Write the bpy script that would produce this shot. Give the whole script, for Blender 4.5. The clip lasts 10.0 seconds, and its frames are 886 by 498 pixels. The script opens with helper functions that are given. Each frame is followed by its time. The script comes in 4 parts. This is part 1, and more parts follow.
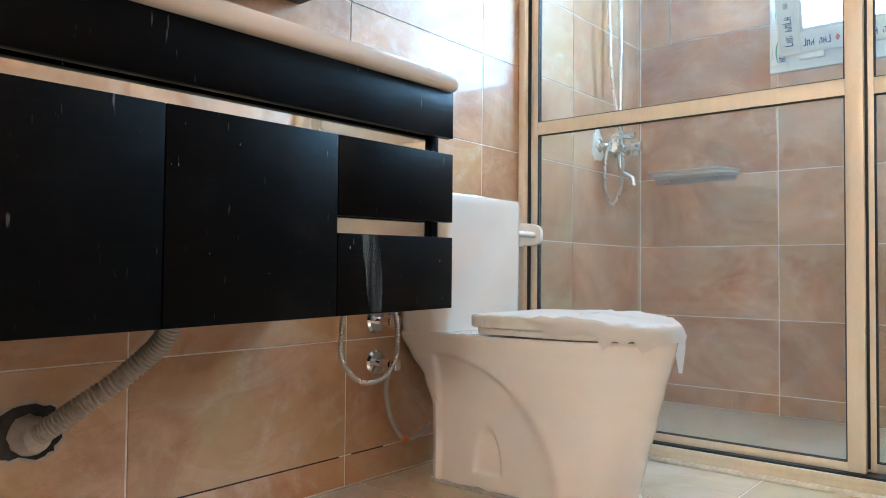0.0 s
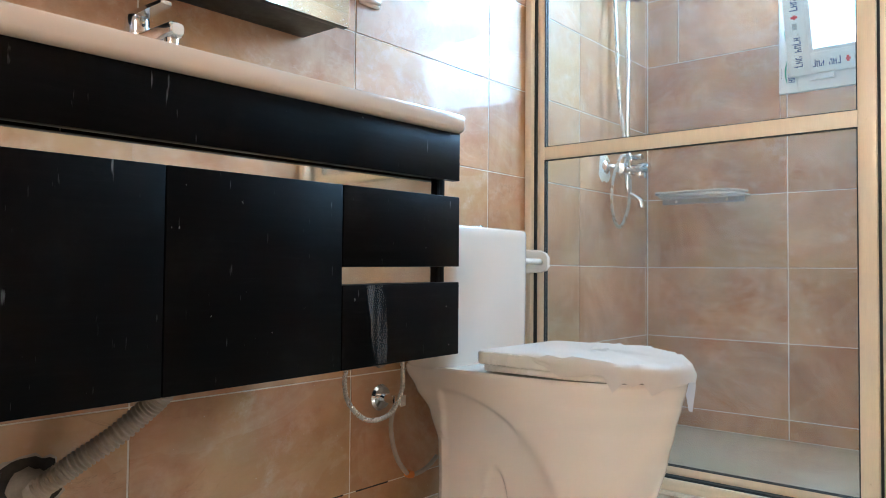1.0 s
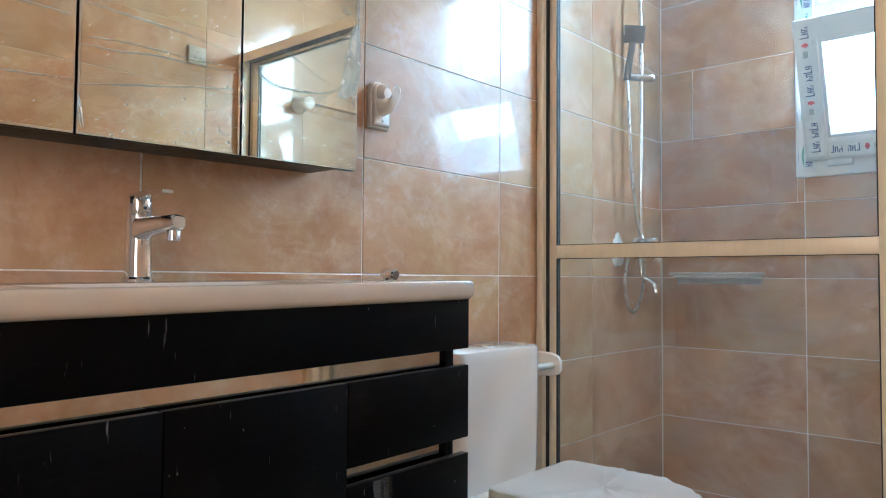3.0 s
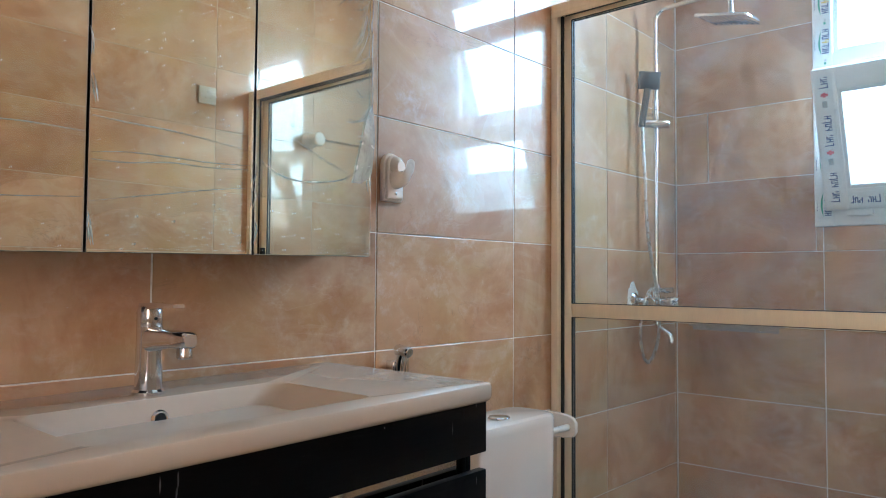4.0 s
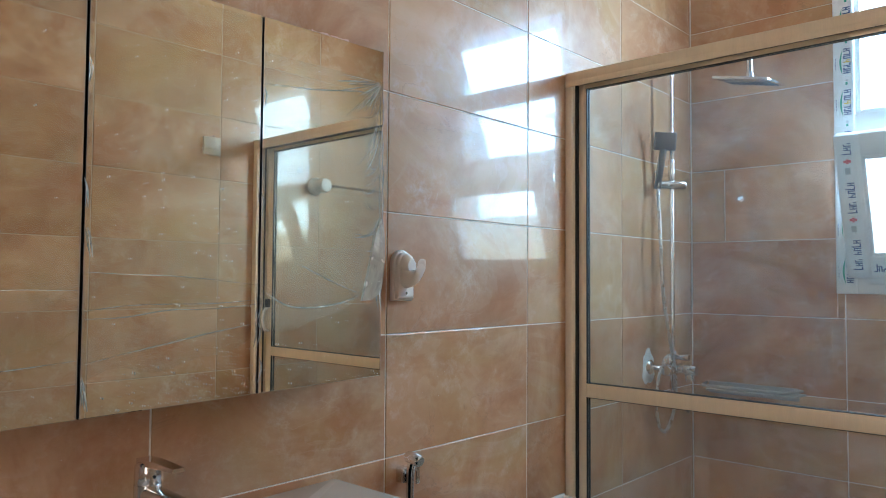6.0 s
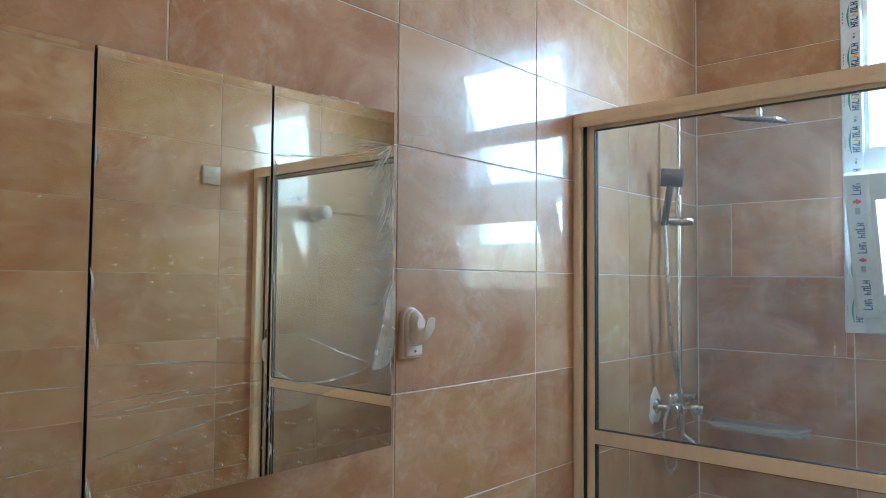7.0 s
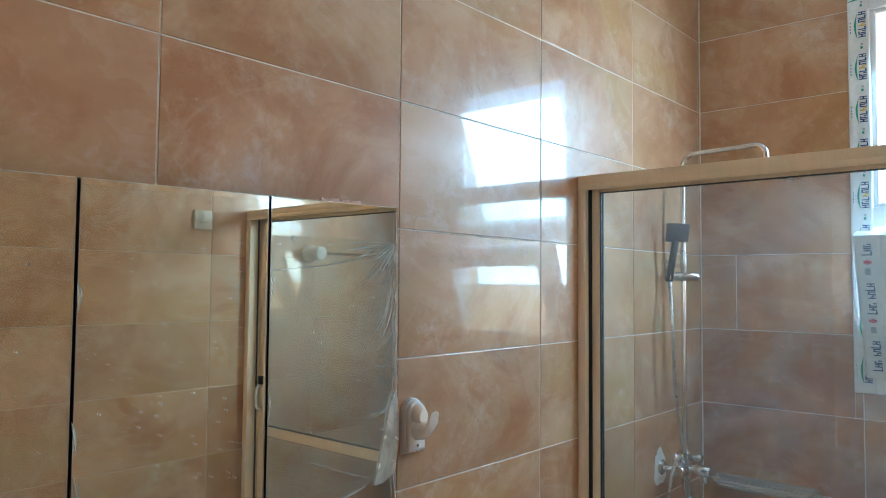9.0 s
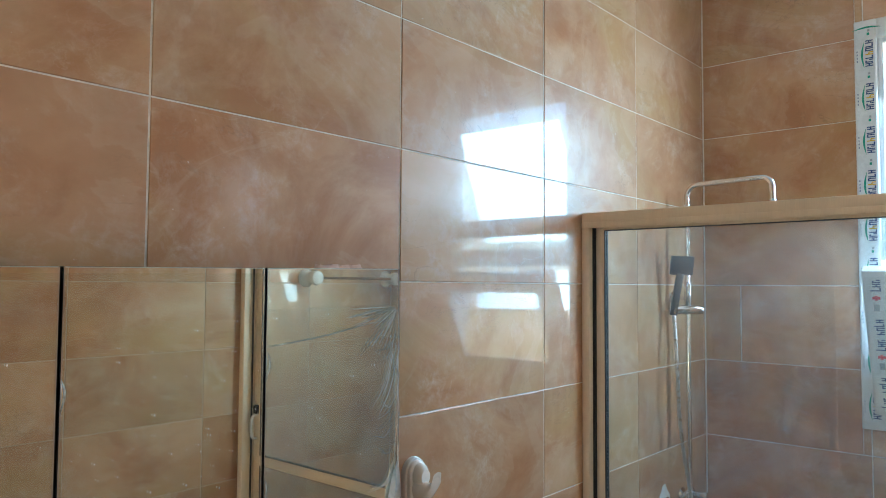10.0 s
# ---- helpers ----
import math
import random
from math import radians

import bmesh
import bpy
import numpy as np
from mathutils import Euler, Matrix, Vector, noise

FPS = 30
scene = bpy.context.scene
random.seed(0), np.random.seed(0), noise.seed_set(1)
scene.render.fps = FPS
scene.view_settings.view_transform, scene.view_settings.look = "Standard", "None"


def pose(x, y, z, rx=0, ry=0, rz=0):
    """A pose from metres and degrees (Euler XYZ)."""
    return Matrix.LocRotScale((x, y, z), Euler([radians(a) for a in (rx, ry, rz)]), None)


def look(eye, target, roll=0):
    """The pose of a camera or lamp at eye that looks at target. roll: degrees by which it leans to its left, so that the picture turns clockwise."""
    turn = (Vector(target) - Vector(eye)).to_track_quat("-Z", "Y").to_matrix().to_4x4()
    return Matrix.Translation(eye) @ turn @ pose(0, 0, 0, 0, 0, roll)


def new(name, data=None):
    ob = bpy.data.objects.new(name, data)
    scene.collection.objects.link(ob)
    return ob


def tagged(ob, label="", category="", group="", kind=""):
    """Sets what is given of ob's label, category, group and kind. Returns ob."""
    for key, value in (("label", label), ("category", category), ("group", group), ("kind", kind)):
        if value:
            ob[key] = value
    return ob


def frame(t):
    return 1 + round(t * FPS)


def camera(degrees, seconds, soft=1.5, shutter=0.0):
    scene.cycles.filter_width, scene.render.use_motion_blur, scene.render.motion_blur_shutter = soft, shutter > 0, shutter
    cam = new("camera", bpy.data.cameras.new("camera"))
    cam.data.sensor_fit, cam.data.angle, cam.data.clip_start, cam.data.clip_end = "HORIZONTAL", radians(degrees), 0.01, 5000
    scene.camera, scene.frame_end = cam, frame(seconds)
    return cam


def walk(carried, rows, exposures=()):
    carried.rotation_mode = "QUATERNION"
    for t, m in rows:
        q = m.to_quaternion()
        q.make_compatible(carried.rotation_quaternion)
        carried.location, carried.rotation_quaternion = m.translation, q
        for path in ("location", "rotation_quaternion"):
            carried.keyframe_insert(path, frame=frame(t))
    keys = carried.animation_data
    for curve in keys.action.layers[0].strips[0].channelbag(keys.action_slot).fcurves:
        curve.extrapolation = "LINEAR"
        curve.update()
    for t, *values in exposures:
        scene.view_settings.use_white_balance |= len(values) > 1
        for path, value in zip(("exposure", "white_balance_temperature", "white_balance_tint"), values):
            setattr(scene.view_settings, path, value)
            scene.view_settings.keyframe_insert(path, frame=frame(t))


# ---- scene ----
cam = camera(62.4, 10.0, 1.0)
PATH = [
    (0, (-3.144, -1.435, 0.568), (-1.604, -0.16, 0.629), 0.5),
    (0.5, (-3.14, -1.43, 0.61), (-1.605, -0.149, 0.669), 0.5),
    (1, (-3.128, -1.415, 0.657), (-1.595, -0.131, 0.72), 0.5),
    (1.5, (-3.121, -1.413, 0.719), (-1.596, -0.121, 0.785), 0.5),
    (2, (-3.116, -1.416, 0.788), (-1.597, -0.117, 0.863), 0.5),
    (2.5, (-3.108, -1.415, 0.857), (-1.594, -0.11, 0.936), 0.5),
    (3, (-3.104, -1.403, 0.978), (-1.595, -0.093, 1.058), 0.4),
    (4.5, (-3.087, -1.359, 1.239), (-1.6, -0.024, 1.323), 0.4),
    (5, (-3.076, -1.347, 1.3), (-1.593, -0.009, 1.384), 0.4),
    (6.5, (-3.056, -1.291, 1.492), (-1.57, 0.045, 1.578), 0.4),
    (7, (-3.059, -1.264, 1.559), (-1.566, 0.063, 1.651), 0.45),
    (7.5, (-3.067, -1.238, 1.613), (-1.571, 0.086, 1.707), 0.45),
    (8, (-3.051, -1.22, 1.658), (-1.55, 0.099, 1.754), 0.45),
    (8.5, (-3.042, -1.213, 1.715), (-1.537, 0.1, 1.811), 0.45),
    (9, (-3.026, -1.195, 1.765), (-1.518, 0.115, 1.863), 0.45),
    (9.5, (-2.998, -1.173, 1.82), (-1.486, 0.132, 1.921), 0.4),
    (10, (-2.996, -1.148, 1.887), (-1.48, 0.153, 1.987), 0.35),
]
walk(cam, [(t, look(eye, target, roll)) for t, eye, target, roll in PATH], [(0, 4.60, 5450, 4), (2.5, 4.17, 5520, 6), (4.5, 3.53, 5760, 8), (10, 3.17, 5720, 3)])

# ---- world, sun, exposure ----
world = bpy.data.worlds.new("world")
scene.world = world
world.use_nodes = True
wn = world.node_tree.nodes
sky = wn.new("ShaderNodeTexSky")
sky.sky_type = 'NISHITA'
sky.sun_disc = False
SUN_ELEV, SUN_AZ = radians(50), radians(0)
sky.sun_elevation, sky.sun_rotation = SUN_ELEV, SUN_AZ
world.node_tree.links.new(sky.outputs[0], wn["Background"].inputs[0])
wn["Background"].inputs[1].default_value = 0.15
sun = new("sun", bpy.data.lights.new("sun", 'SUN'))
sun.data.energy, sun.data.angle, sun.data.color = 4.0, radians(0.5), (1.0, 0.95, 0.87)
sun_dir = Vector((math.sin(SUN_AZ) * math.cos(SUN_ELEV), math.cos(SUN_AZ) * math.cos(SUN_ELEV), math.sin(SUN_ELEV)))
sun.matrix_world = look(sun_dir * 30, (0, 0, 0))


def area_lamp(name, place, target, sx, sy, power, color):
    d = bpy.data.lights.new(name, 'AREA')
    d.shape, d.size, d.size_y, d.energy, d.color = 'RECTANGLE', sx, sy, power, color
    ob = new(name, d)
    ob.matrix_world = look(place, target)
    return ob


# daylight in the upper light of the window
area_lamp("window_daylight", (0.075, -0.97, 2.40), (-1.0, -0.97, 1.95), 0.60, 0.60, 3.4, (0.48, 0.77, 1.0))

# daylight in the gap over the tilted lower sash
area_lamp("sash_daylight", (0.085, -0.97, 1.87), (-1.0, -0.97, 1.60), 0.60, 0.20, 1.0, (0.48, 0.77, 1.0))

# ---- materials ----


class Nodes:
    """A short hand for building one node material."""

    def __init__(self, name):
        self.m = bpy.data.materials.new(name)
        self.m.use_nodes = True
        self.t = self.m.node_tree
        self.b = self.t.nodes["Principled BSDF"]
        self.out = self.t.nodes["Material Output"]

    def n(self, kind, **kw):
        node = self.t.nodes.new(kind)
        for k, v in kw.items():
            node.inputs[k].default_value = v
        return node

    def l(self, a, b):
        self.t.links.new(a, b)

    def coords(self, spread=0.0, scale=(1, 1, 1)):
        tc = self.n("ShaderNodeTexCoord")
        mp = self.n("ShaderNodeMapping")
        mp.inputs["Scale"].default_value = scale
        self.l(tc.outputs["Object"], mp.inputs["Vector"])
        if spread:
            oi = self.n("ShaderNodeObjectInfo")
            mul = self.n("ShaderNodeVectorMath")
            mul.operation = 'MULTIPLY'
            mul.inputs[1].default_value = (spread, spread * 1.7, spread * 2.3)
            comb = self.n("ShaderNodeCombineXYZ")
            for i in range(3):
                self.l(oi.outputs["Random"], comb.inputs[i])
            self.l(comb.outputs[0], mul.inputs[0])
            self.l(mul.outputs[0], mp.inputs["Location"])
        return mp.outputs[0]

    def noise(self, vec, scale, detail=4.0, rough=0.55, dist=0.0):
        t = self.n("ShaderNodeTexNoise", Scale=scale, Detail=detail, Roughness=rough, Distortion=dist)
        self.l(vec, t.inputs["Vector"])
        return t.outputs["Fac"]

    def ramp(self, fac, stops):
        r = self.n("ShaderNodeValToRGB")
        els = r.color_ramp.elements
        while len(els) < len(stops):
            els.new(0.5)
        for e, (p, c) in zip(els, stops):
            e.position = p
            e.color = (*c, 1) if len(c) == 3 else c
        self.l(fac, r.inputs[0])
        return r.outputs[0]

    def mix(self, fac, a, b, mode='MIX'):
        x = self.n("ShaderNodeMix")
        x.data_type, x.blend_type = 'RGBA', mode
        for sock, val in ((x.inputs[0], fac), (x.inputs[6], a), (x.inputs[7], b)):
            if hasattr(val, "is_linked"):
                self.l(val, sock)
            else:
                sock.default_value = (*val, 1) if isinstance(val, tuple) else val
        return x.outputs[2]

    def bump(self, h, strength=0.2, dist=0.002):
        b = self.n("ShaderNodeBump", Strength=strength, Distance=dist)
        self.l(h, b.inputs["Height"])
        self.l(b.outputs[0], self.b.inputs["Normal"])

    def rough(self, fac, lo, hi):
        self.l(self.ramp(fac, [(0.3, (lo,) * 3), (0.7, (hi,) * 3)]), self.b.inputs["Roughness"])

    def base(self, c):
        if hasattr(c, "is_linked"):
            self.l(c, self.b.inputs["Base Color"])
        else:
            self.b.inputs["Base Color"].default_value = (*c, 1)


def tile_mat(name, dark, mid, light, spread=9.0, gloss=(0.03, 0.10)):
    """Glazed marble-look tile: clouds, rusty patches, pale veins, dust and dried grout smears."""
    k = Nodes(name)
    v = k.coords(spread)
    warp = k.coords(spread * 0.7, (1.0, 1.0, 1.7))
    cloud = k.noise(warp, 2.2, 5, 0.55, 0.5)
    c = k.ramp(cloud, [(0.28, dark), (0.50, mid), (0.75, light)])
    rust = k.ramp(k.noise(v, 2.6, 7, 0.66, 0.8), [(0.45, (0, 0, 0)), (0.62, (0.85, 0.85, 0.85))])
    c = k.mix(rust, c, tuple(q * f for q, f in zip(dark, (0.88, 0.76, 0.64))))
    olive = k.ramp(k.noise(warp, 1.7, 5, 0.6, 0.7), [(0.48, (0, 0, 0)), (0.66, (0.65, 0.65, 0.65))])
    c = k.mix(olive, c, tuple(q * f for q, f in zip(mid, (0.90, 0.98, 0.74))))
    flow = k.ramp(k.noise(warp, 1.5, 6, 0.6, 1.3), [(0.38, (0, 0, 0)), (0.480, (0.17, 0.17, 0.17)), (0.495, (0.04, 0.04, 0.04)), (0.56, (0, 0, 0))])
    c = k.mix(flow, c, (0.76, 0.62, 0.47))
    vein = k.noise(warp, 2.4, 6, 0.60, 1.1)
    veins = k.ramp(vein, [(0.490, (0, 0, 0)), (0.5, (1, 1, 1)), (0.510, (0, 0, 0))])
    vmask = k.ramp(k.noise(v, 2.6, 3), [(0.50, (0, 0, 0)), (0.68, (0.20, 0.20, 0.20))])
    c = k.mix(k.mix(1.0, veins, vmask, 'MULTIPLY'), c, (0.84, 0.72, 0.58))
    dveins = k.ramp(k.noise(warp, 3.1, 6, 0.62, 1.2), [(0.493, (0, 0, 0)), (0.5, (0.5, 0.5, 0.5)), (0.507, (0, 0, 0))])
    dmask = k.ramp(k.noise(v, 3.3, 2), [(0.52, (0, 0, 0)), (0.66, (1, 1, 1))])
    c = k.mix(k.mix(1.0, dveins, dmask, 'MULTIPLY'), c, (0.30, 0.17, 0.09))
    dust = k.noise(v, 22.0, 8, 0.75, 0.4)
    dm = k.ramp(k.noise(v, 4.0, 6, 0.70, 0.6), [(0.47, (0, 0, 0)), (0.72, (0.52, 0.52, 0.52))])
    c = k.mix(k.mix(1.0, k.ramp(dust, [(0.46, (0, 0, 0)), (0.66, (1, 1, 1))]), dm, 'MULTIPLY'), c, (0.80, 0.73, 0.64))
    specks = k.ramp(k.noise(v, 120.0, 2, 0.5), [(0.76, (0, 0, 0)), (0.80, (0.5, 0.5, 0.5))])
    c = k.mix(specks, c, (0.82, 0.76, 0.68))
    oi = k.n("ShaderNodeObjectInfo")
    tint = k.ramp(oi.outputs["Random"], [(0.0, (0.90, 0.88, 0.85)), (0.5, (1.0, 1.0, 1.0)), (1.0, (1.05, 1.05, 1.06))])
    k.base(k.mix(1.0, c, tint, 'MULTIPLY'))
    k.rough(k.mix(0.5, dm, k.noise(v, 6.0, 6, 0.72)), *gloss)
    k.b.inputs["IOR"].default_value = 1.46
    k.b.inputs["Coat Weight"].default_value = 0.85
    k.b.inputs["Coat Roughness"].default_value = 0.34
    k.bump(k.noise(v, 9.0, 4, 0.6), 0.06, 0.002)
    return k.m


def plain(name, color, rough=(0.3, 0.5), metal=0.0, scale=30.0, vary=0.08, bump=0.05, spread=0.0, coat=0.0, stretch=(1, 1, 1)):
    k = Nodes(name)
    v = k.coords(spread, stretch)
    a = k.noise(v, scale, 5, 0.6)
    b = k.noise(v, scale * 0.13, 3, 0.5)
    lo = tuple(max(0.0, x * (1 - vary)) for x in color)
    hi = tuple(min(1.0, x * (1 + vary)) for x in color)
    c = k.mix(0.5, k.ramp(a, [(0.35, lo), (0.65, hi)]), k.ramp(b, [(0.35, hi), (0.65, lo)]))
    k.base(c)
    k.rough(k.mix(0.5, a, b), *rough)
    k.b.inputs["Metallic"].default_value = metal
    k.b.inputs["Coat Weight"].default_value = coat
    if bump:
        k.bump(a, bump, 0.001)
    return k.m


TILE = tile_mat("beige_marble_tile", (0.495, 0.245, 0.120), (0.60, 0.342, 0.188), (0.68, 0.455, 0.285))
FLOOR_TILE = tile_mat("beige_floor_tile", (0.58, 0.44, 0.32), (0.68, 0.53, 0.40), (0.75, 0.62, 0.50), 7.0, (0.10, 0.28))
TRAY = tile_mat("dusty_shower_floor", (0.52, 0.43, 0.34), (0.60, 0.51, 0.41), (0.68, 0.60, 0.50), 7.0, (0.35, 0.6))
GROUT = plain("pale_grout", (0.82, 0.75, 0.66), (0.7, 0.9), scale=60, vary=0.18, bump=0.3)
GROUT_BEIGE = plain("beige_grout", (0.60, 0.46, 0.34), (0.7, 0.9), scale=60, vary=0.18, bump=0.3)
PLASTER = plain("white_ceiling_paint", (0.78, 0.76, 0.72), (0.7, 0.85), scale=25, vary=0.04, bump=0.1)
RENDER = plain("bounce_wall_render", (0.60, 0.525, 0.42), (0.8, 0.95), scale=8, vary=0.12, bump=0.3)
SAND = plain("dry_sandy_ground", (0.36, 0.24, 0.12), (0.9, 1.0), scale=0.35, vary=0.30, bump=0.3)
CERAMIC = plain("white_glazed_ceramic", (0.83, 0.725, 0.635), (0.05, 0.12), scale=5, vary=0.025, bump=0.02, coat=0.3)
COUNTER = plain("white_cultured_marble", (0.55, 0.435, 0.34), (0.10, 0.22), scale=7, vary=0.03, bump=0.02, coat=0.2)
PLASTIC = plain("white_plastic", (0.78, 0.71, 0.63), (0.22, 0.35), scale=20, vary=0.03, bump=0.02)
CREAM = plain("cream_plastic", (0.60, 0.51, 0.41), (0.3, 0.45), scale=20, vary=0.05, bump=0.02)
PVC = plain("white_window_plastic", (0.80, 0.81, 0.81), (0.25, 0.4), scale=12, vary=0.03, bump=0.02)
FILM_PRINT = plain("white_printed_film", (0.80, 0.83, 0.84), (0.2, 0.35), scale=40, vary=0.04, bump=0.25)
PRINT_BLUE = plain("blue_print", (0.035, 0.085, 0.24), (0.3, 0.5), vary=0.1)
PRINT_GREEN = plain("green_print", (0.02, 0.36, 0.24), (0.3, 0.5), vary=0.1)
PRINT_YELLOW = plain("yellow_print", (0.75, 0.50, 0.03), (0.3, 0.5), vary=0.1)
PRINT_RED = plain("red_print", (0.70, 0.06, 0.07), (0.3, 0.5), vary=0.1)
PRINT_GREY = plain("grey_print", (0.42, 0.46, 0.48), (0.3, 0.5), vary=0.1)
ALU = plain("champagne_aluminium", (0.80, 0.66, 0.49), (0.32, 0.46), metal=0.08, scale=70, vary=0.05, bump=0.04, stretch=(6, 6, 0.6))
CHROME = plain("chrome", (0.78, 0.78, 0.80), (0.05, 0.12), metal=1.0, scale=20, vary=0.04, bump=0.0)
STEEL = plain("braided_steel", (0.62, 0.59, 0.55), (0.22, 0.35), metal=1.0, scale=500, vary=0.25, bump=0.4)
RUBBER = plain("black_rubber_seal", (0.018, 0.017, 0.016), (0.5, 0.7), scale=50, vary=0.2)
BLACK = plain("black_plastic", (0.006, 0.006, 0.0065), (0.3, 0.5), scale=50, vary=0.2)
HOLE = plain("rough_dark_mortar", (0.045, 0.036, 0.03), (0.9, 1.0), scale=60, vary=0.5, bump=0.8)
PUTTY = plain("grey_putty", (0.46, 0.39, 0.33), (0.7, 0.9), scale=45, vary=0.25, bump=0.7)
SILICONE = plain("smeared_white_silicone", (0.80, 0.77, 0.72), (0.35, 0.6), scale=40, vary=0.08, bump=0.6)
HOSE = plain("grey_plastic_hose", (0.44, 0.37, 0.31), (0.45, 0.65), scale=35, vary=0.12, bump=0.1)
PINK_TAPE = plain("pink_paste", (0.72, 0.48, 0.38), (0.5, 0.7), scale=60, vary=0.15, bump=0.5)
ORANGE = plain("orange_tape", (0.75, 0.25, 0.04), (0.45, 0.6), vary=0.1)
HANDLE_DARK = plain("dark_satin_metal", (0.20, 0.19, 0.19), (0.25, 0.4), metal=0.9, vary=0.1)


def wood_mat():
    k = Nodes("black_wood_grain")
    v = k.coords(3.0, (9, 9, 130))
    g = k.noise(v, 1.0, 6, 0.65, 0.4)
    c = k.ramp(g, [(0.3, (0.0016, 0.0014, 0.0014)), (0.6, (0.0030, 0.0027, 0.0027)), (0.78, (0.007, 0.0062, 0.0062))])
    v2 = k.coords(3.0)
    # scuffs: a few pale specks and upright scratches
    sp = k.ramp(k.noise(k.coords(3.0, (1.0, 1.0, 0.45)), 150, 2, 0.5), [(0.775, (0, 0, 0)), (0.80, (0.55, 0.55, 0.55))])
    v3 = k.coords(5.0, (60, 60, 7))
    sc = k.ramp(k.noise(v3, 2.2, 3, 0.5), [(0.70, (0, 0, 0)), (0.78, (0.6, 0.6, 0.6))])
    dust = k.ramp(k.noise(v2, 6, 5, 0.7), [(0.55, (0, 0, 0)), (0.85, (0.05, 0.05, 0.05))])
    c = k.mix(dust, c, (0.16, 0.14, 0.13))
    c = k.mix(sp, c, (0.55, 0.50, 0.45))
    c = k.mix(sc, c, (0.22, 0.20, 0.19))
    k.base(c)
    k.rough(k.noise(v2, 8, 4), 0.28, 0.42)
    k.b.inputs["Specular IOR Level"].default_value = 0.06
    k.bump(g, 0.25, 0.0008)
    return k.m


WOOD = wood_mat()
def glass_mat(name, tint, film=0.0, film_color=(0.8, 0.8, 0.8), rough=0.0, gloss_ior=1.5, through_light=0.5, grit=0.72):
    """A thin pane: see-through with a mirror-like gloss, and a thin haze of dust that film_color tints."""
    k = Nodes(name)
    tr = k.n("ShaderNodeBsdfTransparent")
    tr.inputs[0].default_value = (*tint, 1)
    gl = k.n("ShaderNodeBsdfGlossy", Roughness=rough)
    lw = k.n("ShaderNodeLayerWeight", Blend=0.5)
    pw = k.n("ShaderNodeMath")
    pw.operation = 'POWER'
    pw.inputs[1].default_value = 4.0
    k.l(lw.outputs["Facing"], pw.inputs[0])
    fr = k.n("ShaderNodeMath")
    fr.operation = 'MULTIPLY_ADD'
    f0 = ((gloss_ior - 1) / (gloss_ior + 1)) ** 2
    fr.inputs[1].default_value, fr.inputs[2].default_value = 0.8, f0
    k.l(pw.outputs[0], fr.inputs[0])
    mx = k.n("ShaderNodeMixShader")
    k.l(fr.outputs[0], mx.inputs[0])
    k.l(tr.outputs[0], mx.inputs[1])
    k.l(gl.outputs[0], mx.inputs[2])
    last = mx
    if film:
        v = k.coords(2.0)
        d0 = k.n("ShaderNodeBsdfDiffuse")
        d1 = k.n("ShaderNodeBsdfTranslucent")
        df = k.n("ShaderNodeMixShader", Fac=through_light)
        for i, q in enumerate((d0, d1)):
            q.inputs[0].default_value = (*film_color, 1)
            k.l(q.outputs[0], df.inputs[1 + i])
        f = k.ramp(k.noise(v, 5.0, 7, grit, 0.8), [(0.40, (film * 0.25,) * 3), (0.72, (film,) * 3)])
        spots = k.ramp(k.noise(v, 38.0, 2, 0.4), [(0.70, (0, 0, 0)), (0.76, (film * (0.9 if grit > 0.6 else 0.25),) * 3)])
        f = k.mix(1.0, f, spots, 'ADD')
        m2 = k.n("ShaderNodeMixShader")
        k.l(f, m2.inputs[0])
        k.l(mx.outputs[0], m2.inputs[1])
        k.l(df.outputs[0], m2.inputs[2])
        last = m2
    k.l(last.outputs[0], k.out.inputs[0])
    return k.m


# dust haze, its blue tint also painting in the window's sheen on the tiles
GLASS = glass_mat("shower_glass", (0.94, 0.96, 0.96), 0.070, (0.76, 0.85, 0.90))
WINDOW_GLASS = glass_mat("window_glass", (0.95, 0.97, 0.97), 0.03)
CLING = glass_mat("clear_cling_film", (0.99, 0.98, 0.95), 0.07, (0.80, 0.79, 0.74), 0.0, 1.2, 0.0, 0.5)
CLING_LOOSE = glass_mat("crumpled_cling_film", (0.98, 0.98, 0.96), 0.15, (0.86, 0.89, 0.90), 0.0, 1.2, 0.0, 0.5)
CREASE = glass_mat("creased_film", (0.95, 0.94, 0.92), 0.75, (0.88, 0.87, 0.84), 0.12, 1.5)


def mirror_mat():
    k = Nodes("mirror")
    k.base((0.88, 0.85, 0.73))
    k.b.inputs["Metallic"].default_value = 1.0
    k.b.inputs["Roughness"].default_value = 0.004
    return k.m


MIRROR = mirror_mat()


def frosted_mat(name, color, clear, gloss, rough):
    k = Nodes(name)
    tr = k.n("ShaderNodeBsdfTransparent")
    df = k.n("ShaderNodeBsdfDiffuse")
    tl = k.n("ShaderNodeBsdfTranslucent")
    gl = k.n("ShaderNodeBsdfGlossy", Roughness=rough)
    for q in (df, tl):
        q.inputs[0].default_value = (*color, 1)
    last = df
    for other, f in ((tl, 0.45), (tr, clear), (gl, gloss)):
        mx = k.n("ShaderNodeMixShader", Fac=f)
        k.l(last.outputs[0], mx.inputs[1])
        k.l(other.outputs[0], mx.inputs[2])
        last = mx
    k.l(last.outputs[0], k.out.inputs[0])
    return k.m


FROSTED = frosted_mat("frosted_white_plastic", (0.84, 0.78, 0.71), 0.50, 0.10, 0.10)
FOAM_FILM = frosted_mat("foam_packing_film", (0.86, 0.765, 0.695), 0.16, 0.03, 0.4)


